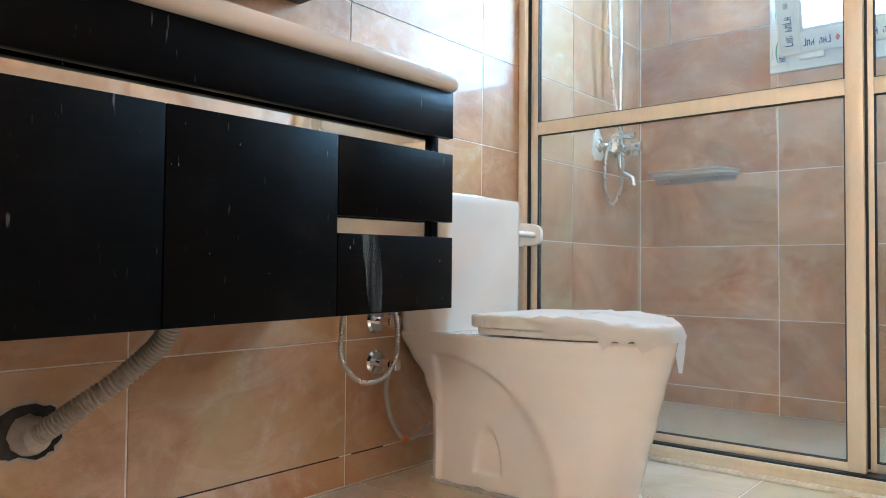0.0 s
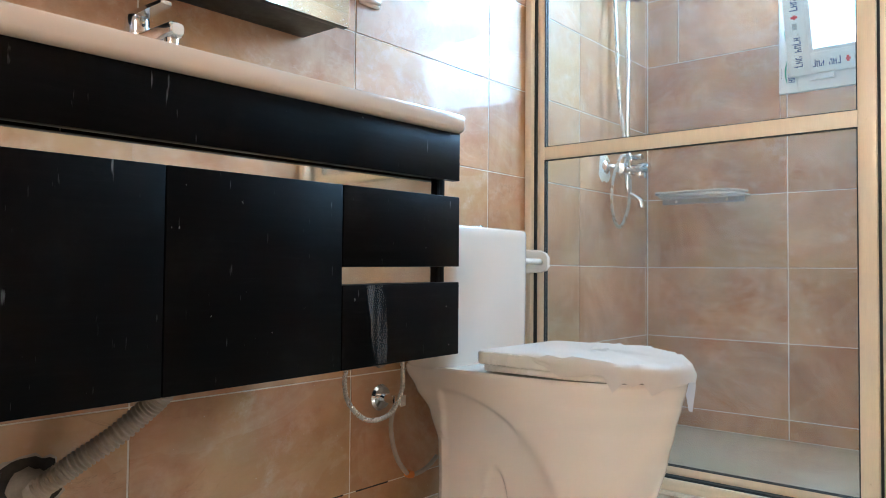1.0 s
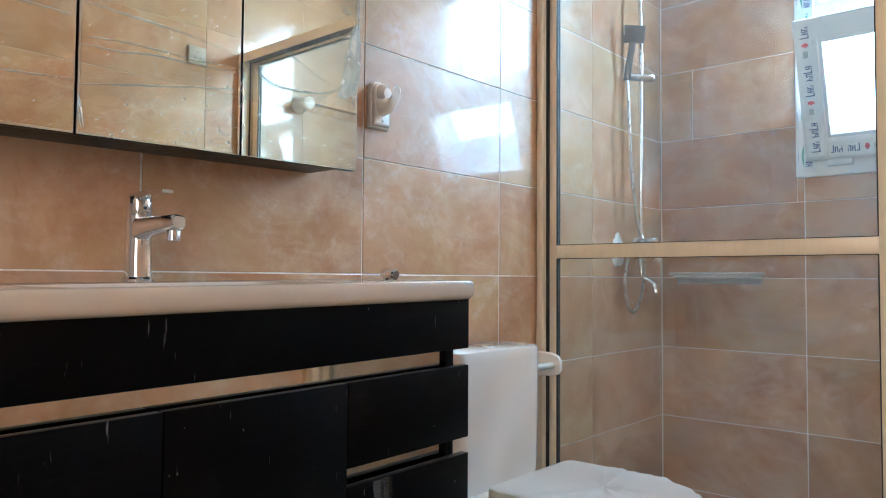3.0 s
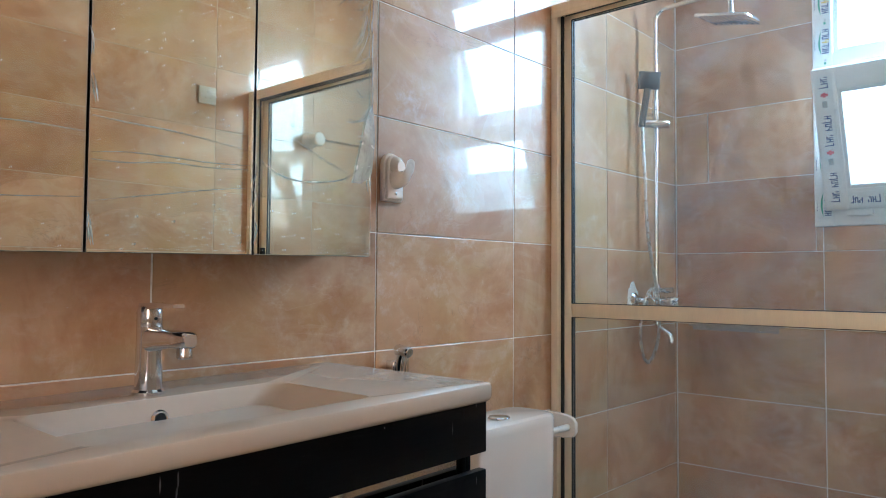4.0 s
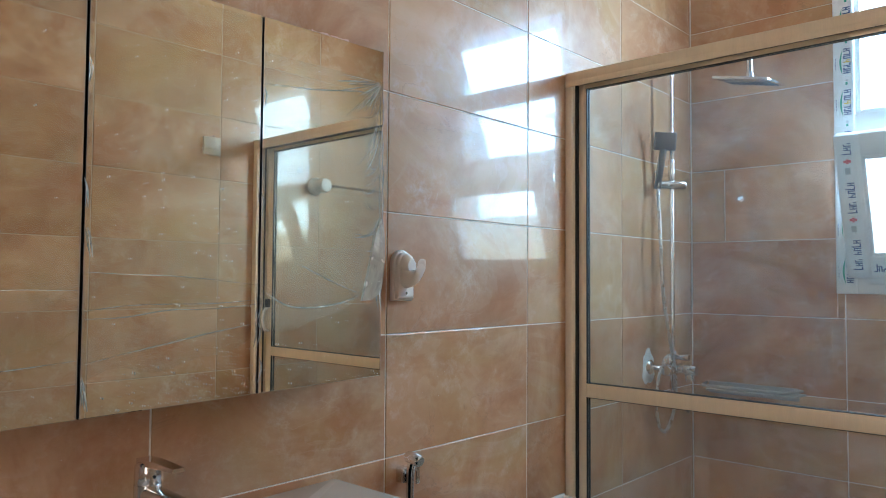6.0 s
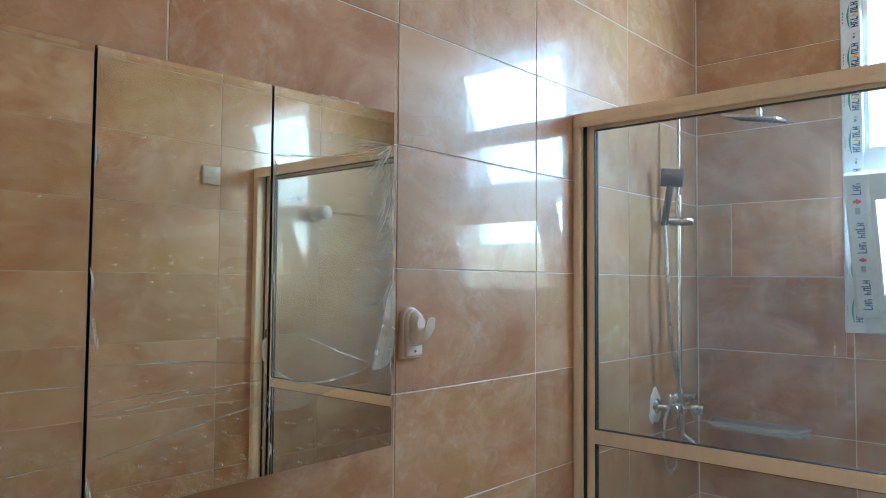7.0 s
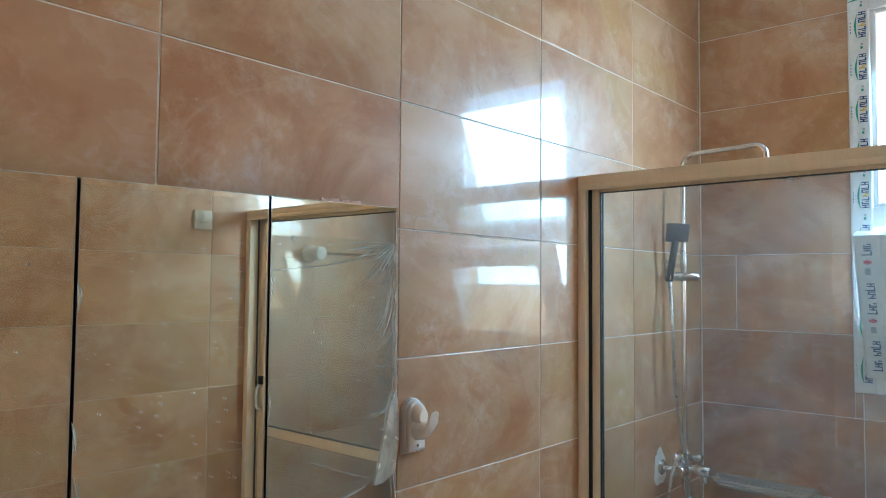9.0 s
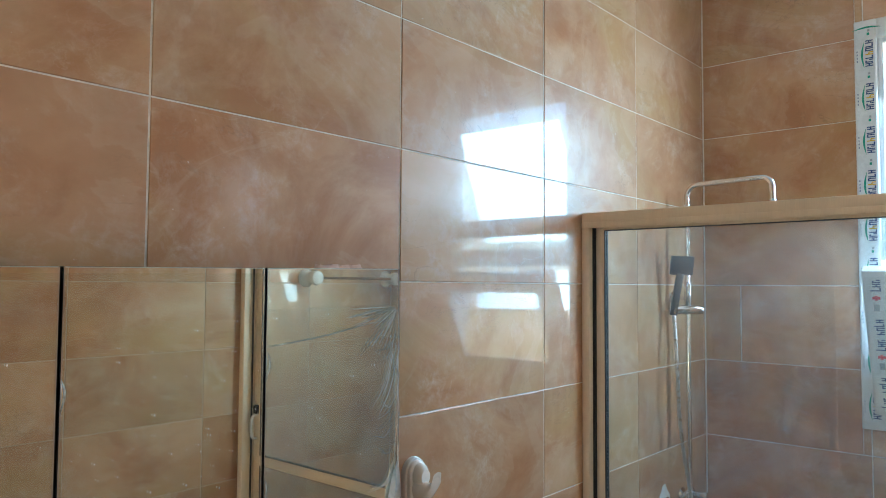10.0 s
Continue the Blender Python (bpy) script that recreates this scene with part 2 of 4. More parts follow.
def smear_mat():
    k = Nodes("chalky_smear")
    v = k.coords(0.0, (70, 70, 3.5))
    f = k.ramp(k.noise(v, 1.0, 2.5, 0.5), [(0.36, (0.03,) * 3), (0.72, (0.42,) * 3)])
    tr = k.n("ShaderNodeBsdfTransparent")
    df = k.n("ShaderNodeBsdfDiffuse")
    df.inputs[0].default_value = (0.34, 0.33, 0.33, 1)
    mx = k.n("ShaderNodeMixShader")
    k.l(f, mx.inputs[0])
    k.l(tr.outputs[0], mx.inputs[1])
    k.l(df.outputs[0], mx.inputs[2])
    k.l(mx.outputs[0], k.out.inputs[0])
    return k.m


SMEAR = smear_mat()
POLISHED = plain("polished_metal_strip", (0.80, 0.76, 0.70), (0.03, 0.07), metal=1.0, scale=10, vary=0.03, bump=0.0)

# ---- mesh helpers ----


def box(x0, x1, y0, y1, z0, z1, bev=0.0, seg=2, bm=None):
    b = bmesh.new()
    bmesh.ops.create_cube(b, size=1.0)
    for v in b.verts:
        v.co = Vector((x0 + (v.co.x + 0.5) * (x1 - x0), y0 + (v.co.y + 0.5) * (y1 - y0), z0 + (v.co.z + 0.5) * (z1 - z0)))
    if bev:
        bmesh.ops.bevel(b, geom=b.edges[:], offset=bev, segments=seg, profile=0.5, affect='EDGES')
    if bm is None:
        return b
    me = bpy.data.meshes.new("tmp")
    b.to_mesh(me)
    b.free()
    bm.from_mesh(me)
    bpy.data.meshes.remove(me)
    return bm


def loft(rings, closed_caps=True, bm=None, wrap=True):
    """Rings of equal length joined by quads."""
    b = bm or bmesh.new()
    vs = [[b.verts.new(p) for p in r] for r in rings]
    n = len(rings[0])
    for a, c in zip(vs, vs[1:]):
        for i in range(n if wrap else n - 1):
            j = (i + 1) % n
            b.faces.new((a[i], a[j], c[j], c[i]))
    if closed_caps and wrap:
        b.faces.new(list(reversed(vs[0])))
        b.faces.new(vs[-1])
    bmesh.ops.recalc_face_normals(b, faces=b.faces[:])
    return b


def smooth_path(pts, steps=8):
    """A Catmull-Rom line through the points."""
    P = [Vector(p) for p in pts]
    P = [P[0] * 2 - P[1]] + P + [P[-1] * 2 - P[-2]]
    out = []
    for a, b, c, d in zip(P, P[1:], P[2:], P[3:]):
        for i in range(steps):
            t = i / steps
            out.append(0.5 * ((2 * b) + (c - a) * t + (2 * a - 5 * b + 4 * c - d) * t * t + (3 * b - a - 3 * c + d) * t ** 3))
    out.append(P[-2])
    return out


def tube(path, radius, n=12, bm=None):
    """A pipe along a line; radius may be a function of the share of the way."""
    path = [Vector(p) for p in path]
    rings, up = [], None
    for i, p in enumerate(path):
        d = (path[min(i + 1, len(path) - 1)] - path[max(i - 1, 0)]).normalized()
        if up is None:
            up = d.orthogonal().normalized()
        up = (up - d * up.dot(d)).normalized()
        side = d.cross(up)
        r = radius(i / (len(path) - 1)) if callable(radius) else radius
        rings.append([p + (up * math.cos(2 * math.pi * k / n) + side * math.sin(2 * math.pi * k / n)) * r for k in range(n)])
    return loft(rings, True, bm)


def turned(profile, axis='z', at=(0, 0, 0), n=28, bm=None):
    """A turned body: (radius, height) pairs about an axis."""
    rings = []
    for r, h in profile:
        ring = []
        for k in range(n):
            a = 2 * math.pi * k / n
            c, s = math.cos(a) * r, math.sin(a) * r
            q = {'z': (c, s, h), 'y': (c, h, s), 'x': (h, c, s)}[axis]
            ring.append(Vector(q) + Vector(at))
        rings.append(ring)
    return loft(rings, True, bm)


def rounded(cx, cy, hx, hy, r, z, n=6):
    """A rounded rectangle at height z."""
    out = []
    for sx, sy, a0 in ((1, 1, 0), (-1, 1, 90), (-1, -1, 180), (1, -1, 270)):
        for i in range(n + 1):
            a = radians(a0 + 90 * i / n)
            out.append(Vector((cx + sx * (hx - r) + r * math.cos(a), cy + sy * (hy - r) + r * math.sin(a), z)))
    return out


def slab(ring, z0, z1, bev):
    """A plate with an outline of (x, y) and softened rims."""
    c = sum(ring, Vector()) / len(ring)

    def shrink(d, z):
        out = []
        for p in ring:
            q = p - c
            q.z = 0
            f = max(0.0, 1 - d / max(q.length, 1e-6))
            out.append(Vector((c.x + q.x * f, c.y + q.y * f, z)))
        return out
    return loft([shrink(bev, z0), shrink(bev * 0.3, z0 + bev * 0.3), shrink(0, z0 + bev), shrink(0, z1 - bev), shrink(bev * 0.3, z1 - bev * 0.3), shrink(bev, z1)])


def mesh_of(name, bm, material, smooth=True):
    me = bpy.data.meshes.new(name)
    bm.to_mesh(me)
    bm.free()
    me.materials.append(material)
    if smooth:
        for p in me.polygons:
            p.use_smooth = True
        me.set_sharp_from_angle(angle=radians(38))
    return me


def thing(name, at, label, category, group="", kind=""):
    ob = new(name)
    ob.location = at
    ob.empty_display_size = 0.05
    return tagged(ob, label, category, group, kind)


def world_at(ob):
    return Vector(ob.location) if ob.data is None else Vector()


SLOPE, DROP = {}, {"basin_tap": -0.0045}


def part(name, bm, material, parent, label="", smooth=True):
    """One mesh, built in room coordinates, under a thing or a part. Things in SLOPE hang a little out of level."""
    root = parent
    while root.parent:
        root = root.parent
    if root.name in SLOPE:
        k, x0 = SLOPE[root.name]
        for v in bm.verts:
            v.co.z += k * (v.co.x - x0) + DROP.get(root.name, 0.0)
    ob = new(name, mesh_of(name, bm, material, smooth))
    ob.parent = parent
    ob.matrix_parent_inverse = Matrix.Translation(-world_at(parent))
    return tagged(ob, label)


def single(name, bm, material, label, category="", group="", kind="", smooth=True):
    return tagged(new(name, mesh_of(name, bm, material, smooth)), label, category, group, kind)


# ---- the room: walls, floor, ceiling ----
PITCH, Z0 = 0.3025, 0.08
XW, YS, TOP = -4.1, -2.15, 3.14
# added opening in the unseen west wall, lets fill light into the room
LIGHT_HOLE = (-2.11, -1.40, 1.00, 2.45)
WIN = (-1.375, -0.567, 1.385, 2.862)


def wall_slab(axis, side, lo, hi, hole, thick=0.16):
    """Masonry behind the tiles, with an opening through it. axis: the one that it faces along."""
    z0, z1 = -0.15, TOP + 0.12
    b = bmesh.new()
    d0, d1 = (side + 0.0018, side + thick) if side >= -0.5 else (side - thick, side - 0.0018)

    def put(a0, a1, c0, c1):
        if a1 - a0 < 1e-4 or c1 - c0 < 1e-4:
            return
        if axis == 'x':
            box(d0, d1, a0, a1, c0, c1, bm=b)
        else:
            box(a0, a1, d0, d1, c0, c1, bm=b)
    if hole:
        h0, h1, k0, k1 = hole
        put(lo, h0, z0, z1)
        put(h1, hi, z0, z1)
        put(h0, h1, z0, k0)
        put(h0, h1, k1, z1)
    else:
        put(lo, hi, z0, z1)
    return b


wall_vanity = single("wall_north", wall_slab('y', 0.0, XW, 0.1618, None), GROUT, "beige marble-look tiled bathroom wall with pale grout", "wall", kind="structure")
wall_window = single("wall_east", wall_slab('x', 0.0, YS, 0.0, WIN), GROUT, "beige tiled shower wall with a window opening", "wall", kind="structure")
wall_socket = single("wall_south", wall_slab('y', YS, XW, 0.16, None), GROUT_BEIGE, "beige tiled wall opposite the vanity", "wall", kind="structure")
wall_behind = single("wall_west", wall_slab('x', XW, YS, 0.0, LIGHT_HOLE), GROUT, "plain beige tiled wall with an added light opening", "wall", kind="structure")
single("floor", box(XW - 0.16, 0.16, YS - 0.16, 0.16, -0.15, -0.0015), GROUT, "pale grouted bathroom floor bed", "floor", kind="structure")
single("ceiling", box(XW - 0.16, 0.16, YS - 0.16, 0.16, TOP, TOP + 0.12), PLASTER, "plain white painted ceiling", "ceiling", kind="structure")
single("ground", box(-400, 3000, -2500, 2500, -0.65, -0.45), SAND, "dry sandy open ground outside the window", "ground", kind="structure")

# an added, unseen wall that bounces warm sunlight through the west opening
outer = box(-9.0, 9.0, -0.15, 0.15, -0.45, 7.0)
bmesh.ops.transform(outer, matrix=Matrix.Translation((-8.0, -3.2, 0)) @ Matrix.Rotation(radians(-45), 4, 'Z'), verts=outer.verts[:])
single("outer_wall", outer, RENDER, "plain rendered wall added outside, unseen, to bounce warm sunlight", "wall", kind="structure")

# ---- the window ----
wy0, wy1, wz0, wz1 = WIN
window = thing("window_1", (0, (wy0 + wy1) / 2, wz0), "white plastic window with tilted lower sash and printed film", "window", kind="structure")
FX0, FX1 = -0.012, 0.065


def ring_frame(y0, y1, z0, z1, w, x0, x1, bev=0.004):
    b = bmesh.new()
    box(x0, x1, y0, y0 + w, z0, z1, bev, bm=b)
    box(x0, x1, y1 - w, y1, z0, z1, bev, bm=b)
    box(x0 + 0.001, x1 - 0.001, y0 + w - 0.003, y1 - w + 0.003, z0, z0 + w, bev, bm=b)
    box(x0 + 0.001, x1 - 0.001, y0 + w - 0.003, y1 - w + 0.003, z1 - w, z1, bev, bm=b)
    return b


wframe = part("window_frame", ring_frame(wy0, wy1, wz0, wz1, 0.072, FX0, FX1), PVC, window)
part("transom", box(FX0 + 0.002, FX1 - 0.002, wy0 + 0.07, wy1 - 0.07, 1.985, 2.058, 0.004), PVC, window)
bead = ring_frame(wy0 + 0.072, wy1 - 0.072, 2.056, wz1 - 0.070, 0.018, 0.004, 0.03, 0.003)
part("glazing_bead", bead, PVC, window)
up = part("pane", box(0.018, 0.022, wy0 + 0.085, wy1 - 0.085, 2.07, wz1 - 0.085), WINDOW_GLASS, window, smooth=False)
up.visible_shadow = False


def tilt(bm, deg, x, z):
    m = Matrix.Translation((x, 0, z)) @ Matrix.Rotation(radians(-deg), 4, 'Y') @ Matrix.Translation((-x, 0, -z))
    bmesh.ops.transform(bm, matrix=m, verts=bm.verts[:])
    return bm


TILT_DEG, HX, HZ = 20.0, -0.008, 1.452
sy0, sy1, sz1 = wy0 + 0.045, wy1 - 0.045, HZ + 0.535
sash = part("sash", tilt(ring_frame(sy0, sy1, HZ, sz1, 0.082, HX - 0.03, HX + 0.03, 0.006), TILT_DEG, HX, HZ), PVC, window, "white opening sash tilted inwards")
p = part("pane", tilt(box(HX - 0.004, HX, sy0 + 0.075, sy1 - 0.075, HZ + 0.075, sz1 - 0.075), TILT_DEG, HX, HZ), WINDOW_GLASS, sash, smooth=False)
p.visible_shadow = False
part("glazing_bead", tilt(ring_frame(sy0 + 0.080, sy1 - 0.080, HZ + 0.080, sz1 - 0.080, 0.016, HX - 0.027, HX - 0.006, 0.003), TILT_DEG, HX, HZ), PVC, sash)
for yy in (wy1 - 0.16, wy0 + 0.16):
    part("hinge", box(-0.030, -0.010, yy - 0.045, yy + 0.045, HZ - 0.032, HZ - 0.006, 0.004), PVC, window)
part("latch", tilt(box(HX - 0.045, HX - 0.028, -0.99, -0.95, sz1 - 0.062, sz1 - 0.03, 0.004), TILT_DEG, HX, HZ), PVC, sash)
part("window_sill", box(0.065, 0.19, wy0 - 0.03, wy1 + 0.03, wz0 - 0.04, wz0 - 0.004, 0.004), PVC, window)


def print_film(host, x, y0, y1, z0, z1, upright, tilted, look_b):
    """A strip of protective film with bars of print in blue, green, yellow, red and grey."""
    def fix(b):
        return tilt(b, TILT_DEG, HX, HZ) if tilted else b
    sheet = part("protective_film", fix(box(x - 0.0016, x, y0, y1, z0, z1)), FILM_PRINT, host, "white film printed with small coloured bars", False)
    a0, a1 = (z0, z1) if upright else (y0, y1)
    w = (y1 - y0) if upright else (z1 - z0)
    mid = (y0 + y1) / 2 if upright else (z0 + z1) / 2

    def bar(a, b, c, d, mat, nm):
        """a..b along the strip, c..d across it (shares of its width, from its middle)."""
        if a < a0 + 0.003 or b > a1 - 0.003:
            return
        q = (box(x - 0.0030, x - 0.0018, mid + c * w, mid + d * w, a, b) if upright else box(x - 0.0030, x - 0.0018, a, b, mid + c * w, mid + d * w))
        part(nm, fix(q), mat, sheet, smooth=False)

    def letter(a, wide, c, d, kind, mat):
        """Letter-sized strokes: one or two uprights and a cross bar."""
        t = 0.0036
        bar(a, a + t, c, d, mat, "print_bar")
        if kind % 3:
            bar(a + wide - t, a + wide, c, d if kind % 2 else (c + d) / 2, mat, "print_bar")
        m = (c, (c + d) / 2 - 0.03, d - 0.07)[kind % 3]
        bar(a + t, a + wide - (t if kind % 3 else 0), m, m + 0.07, mat, "print_bar")

    def swoosh(a, b, c, rise, mat):
        bm = bmesh.new()
        top, bot = [], []
        for i in range(13):
            t = i / 12
            e = c + rise * math.sin(math.pi * t)
            th = 0.10 * math.sin(math.pi * t) + 0.008
            top.append((a + (b - a) * t, mid + e * w))
            bot.append((a + (b - a) * t, mid + (e - th) * w))
        rows = []
        for dx in (-0.0030, -0.0018):
            for line in (top, bot):
                rows.append([Vector((x + dx, q[1], q[0]) if upright else (x + dx, q[0], q[1])) for q in line])
        rows = [rows[0], rows[1], rows[3], rows[2]]
        loft([list(r) for r in zip(*rows)], True, bm)
        part("swoosh", fix(bm), mat, sheet, smooth=False)

    a = a0 + 0.01
    while a < a1:
        if look_b:
            for i in range(8):
                if i != 3:
                    letter(a + 0.004 + i * 0.0145, 0.0120, -0.26, 0.14 if i % 3 else 0.26, i, PRINT_BLUE)
            bar(a + 0.148, a + 0.172, -0.12, 0.16, PRINT_GREY, "print_block")
            bar(a + 0.190, a + 0.199, -0.2, 0.2, PRINT_RED, "print_dot")
            bar(a + 0.186, a + 0.203, -0.07, 0.07, PRINT_RED, "print_dot")
            a += 0.215
        else:
            for i in range(7):
                letter(a + i * 0.0140, 0.0118, -0.40, 0.00, i + 1, PRINT_YELLOW if i == 3 else PRINT_BLUE)
            swoosh(a - 0.004, a + 0.090, 0.06, 0.16, PRINT_GREEN)
            bar(a + 0.115, a + 0.124, -0.22, -0.10, PRINT_GREEN, "print_dot")
            bar(a + 0.128, a + 0.136, -0.24, -0.12, PRINT_GREY, "print_dot")
            for i in range(4):
                bar(a + 0.02 + i * 0.012, a + 0.026 + i * 0.012, 0.40, 0.44, PRINT_BLUE, "print_tick")
            a += 0.158


print_film(wframe, FX0 - 0.001, wy1 - 0.068, wy1 - 0.006, wz0 + 0.03, wz1 - 0.02, True, False, False)
print_film(wframe, FX0 - 0.001, wy0 + 0.006, wy0 + 0.068, wz0 + 0.03, wz1 - 0.02, True, False, False)
print_film(wframe, FX0 - 0.001, wy0 + 0.08, wy1 - 0.08, wz1 - 0.066, wz1 - 0.010, False, False, False)
print_film(sash, HX - 0.0310, sy1 - 0.070, sy1 - 0.010, HZ + 0.02, sz1 - 0.02, True, True, True)
print_film(sash, HX - 0.0310, sy0 + 0.010, sy0 + 0.070, HZ + 0.02, sz1 - 0.02, True, True, True)
print_film(sash, HX - 0.0310, sy0 + 0.085, sy1 - 0.085, HZ + 0.012, HZ + 0.068, False, True, True)

# ---- the shower enclosure ----
shower = thing("shower_enclosure", (-0.96, YS / 2, 0.0), "champagne aluminium sliding shower enclosure with clear dusty glass", "shower screen")
GZ0, GZ1 = 0.076, 2.058
part("header", box(-1.002, -0.898, YS + 0.002, -0.002, 2.082, 2.113, 0.002), ALU, shower)
part("top_seal", box(-0.990, -0.905, YS + 0.04, -0.04, 2.0745, 2.0815), RUBBER, shower, smooth=False)
part("bottom_seal", box(-0.990, -0.905, YS + 0.04, -0.04, 0.0345, 0.0515), RUBBER, shower, smooth=False)
part("header_lip", box(-1.0035, -0.997, YS + 0.002, -0.002, 2.066, 2.084, 0.0015), ALU, shower)
part("bottom_track", box(-1.004, -0.898, YS + 0.002, -0.002, 0.012, 0.034, 0.002), ALU, shower)
part("track_lip", box(-1.006, -0.996, YS + 0.002, -0.002, 0.030, 0.047, 0.002), ALU, shower)
part("bedding", box(-1.012, -0.89, YS + 0.002, -0.002, -0.001, 0.0125, 0.003), GROUT, shower)
for y0, y1 in ((-0.027, -0.002), (YS + 0.002, YS + 0.036)):
    part("wall_channel", box(-1.002, -0.898, y0, y1, 0.0345, 2.0815, 0.002), ALU, shower)
    if y1 > -0.1:
        part("seal", box(-0.980, -0.905, y0 - 0.006, y1 + 0.006, 0.04, 2.075), RUBBER, shower, smooth=False)
    else:
        part("seal", box(-0.9585, -0.9515, y1 - 0.004, y1 + 0.005, 0.05, 2.075), RUBBER, shower, smooth=False)


def panel_parts(x, y0, y1, stile0, stile1):
    """One glazed panel: two stiles, three rails, two panes and their black seals. y0 < y1."""
    d = 0.011
    parts = []
    for a, b in ((y1 - stile1, y1), (y0, y0 + stile0)):
        parts.append(part("stile", box(x - d, x + d, a, b, 0.05, 2.08, 0.0015), ALU, shower))
    for z0, z1 in ((0.050, 0.0755), (1.048, 1.0930), (2.0600, 2.08)):
        part("rail", box(x - d + 0.0004, x + d - 0.0004, y0 + stile0, y1 - stile1, z0, z1, 0.0015), ALU, shower)
    for z0, z1 in ((0.0755, 1.048), (1.0930, 2.0600)):
        g = part("glass_pane", box(x - 0.0025, x + 0.0025, y0 + stile0 - 0.003, y1 - stile1 + 0.003, z0 - 0.003, z1 + 0.003), GLASS, shower, "clear dusty glass", False)
        g.visible_shadow = False
        for k in (-1, 1):
            xa, xb = sorted((x + k * 0.003, x + k * 0.010))
            for c0, c1, e0, e1 in ((y0 + stile0 - 0.001, y0 + stile0 + 0.003, z0, z1), (y1 - stile1 - 0.003, y1 - stile1 + 0.001, z0, z1),
                                   (y0 + stile0 + 0.003, y1 - stile1 - 0.003, z0 - 0.001, z0 + 0.0018), (y0 + stile0 + 0.003, y1 - stile1 - 0.003, z1 - 0.0014, z1 + 0.001)):
                part("seal", box(xa, xb, c0, c1, e0, e1), RUBBER, g, smooth=False)
    return parts


fixed = panel_parts(-0.956, -1.064, -0.026, 0.043, 0.034)[1]
slider = panel_parts(-0.926, YS + 0.035, -1.042, 0.045, 0.042)[1]
part("brush_strip", box(-0.944, -0.932, -1.070, -1.063, 0.06, 2.07), RUBBER, fixed, smooth=False)
# pull handle and lock of the sliding panel
hy = YS + 0.058
hb = tube(smooth_path([(-0.934, hy, 1.17), (-0.962, hy, 1.178), (-0.972, hy, 1.225), (-0.962, hy, 1.272), (-0.934, hy, 1.28)]), 0.0065, 10)
part("pull_handle", hb, PLASTIC, slider, "white plastic pull handle")
part("lock", box(-0.952, -0.932, hy - 0.014, hy + 0.014, 1.285, 1.325, 0.004), BLACK, slider, "black lock")
for zz in (0.12, 1.067, 2.0):
    part("screw", turned([(0.0035, -0.9670), (0.003, -0.9683), (0.001, -0.9686)], 'x', (0, -1.042, zz), 10), ALU, fixed)

# lining of the added light opening behind the camera
single("window_2", ring_frame(LIGHT_HOLE[0] + 0.001, LIGHT_HOLE[1] - 0.001, LIGHT_HOLE[2] + 0.001, LIGHT_HOLE[3] - 0.001, 0.03, XW - 0.10, XW + 0.012, 0.002), PVC, "plain white lining of an added, unseen light opening", "window", kind="structure")

# ---- shower column ----
RX, RY = -0.335, -0.065
column = thing("shower_column", (RX, 0, 1.1), "chrome exposed shower column with rain head and hand shower", "shower")
riser = smooth_path([(RX, RY, 1.10), (RX, RY, 1.6), (RX, RY, 2.10), (RX, RY, 2.222)], 6)
arc = [Vector((RX, RY - 0.045 + 0.045 * math.cos(a), 2.222 + 0.045 * math.sin(a))) for a in (radians(9 * i) for i in range(1, 11))]
arm = arc + [Vector((RX, -0.2, 2.270)), Vector((RX, -0.33, 2.274))]
bend = [Vector((RX, -0.335 - 0.035 * math.sin(a), 2.239 + 0.035 * math.cos(a))) for a in (radians(10 * i) for i in range(1, 10))]
part("riser", tube(riser + arm + bend + [Vector((RX, -0.37, 2.19))], 0.0095, 16), CHROME, column)
part("swivel", turned([(0.010, 2.195), (0.0135, 2.19), (0.0135, 2.172), (0.016, 2.170), (0.018, 2.163)], 'z', (RX, -0.37, 0), 20), CHROME, column)
def nod(bm):
    """The rain head hangs askew, lower on its far side."""
    m = Matrix.Translation((RX, -0.365, 2.166)) @ Matrix.Rotation(radians(-4.8), 4, 'Y') @ Matrix.Rotation(radians(11.4), 4, 'X') @ Matrix.Translation((-RX, 0.37, -2.16))
    bmesh.ops.transform(bm, matrix=m, verts=bm.verts[:])
    return bm


rain = part("rain_head", nod(slab(rounded(RX, -0.37, 0.10, 0.10, 0.012, 0), 2.152, 2.163, 0.003)), CHROME, column, "square chrome rain head")
nz = bmesh.new()
for i in range(9):
    for j in range(9):
        turned([(0.0042, 2.1525), (0.0034, 2.1505)], 'z', (RX - 0.08 + i * 0.02, -0.45 + j * 0.02, 0), 6, nz)
tagged(part("nozzles", nod(nz), BLACK, rain), kind="stuff")
part("wall_bracket", tube([(RX, RY, 1.845), (RX, -0.001, 1.845)], 0.008, 12), CHROME, column)
part("bracket_rose", turned([(0.024, -0.001), (0.024, -0.006), (0.016, -0.012)], 'y', (RX, 0, 1.845)), CHROME, column)
U, N = Vector((0.7071, -0.7071, 0)), Vector((-0.7071, -0.7071, 0))
SC = Vector((RX, RY, 1.803)) + N * 0.006
part("slider", tube([SC - U * 0.070, SC - U * 0.066, SC + U * 0.048, SC + U * 0.052], lambda t: 0.0175 if 0.01 < t < 0.99 else 0.015, 20), CHROME, column)
part("riser_sleeve", turned([(0.0115, 1.820), (0.013, 1.822), (0.013, 1.90), (0.0105, 1.905)], 'z', (RX, RY, 0), 18), CHROME, column)
# hand shower in its holder
HM = Matrix(((U.x, -N.x, 0, 0), (U.y, -N.y, 0, 0), (0, 0, 1, 0), (0, 0, 0, 1)))
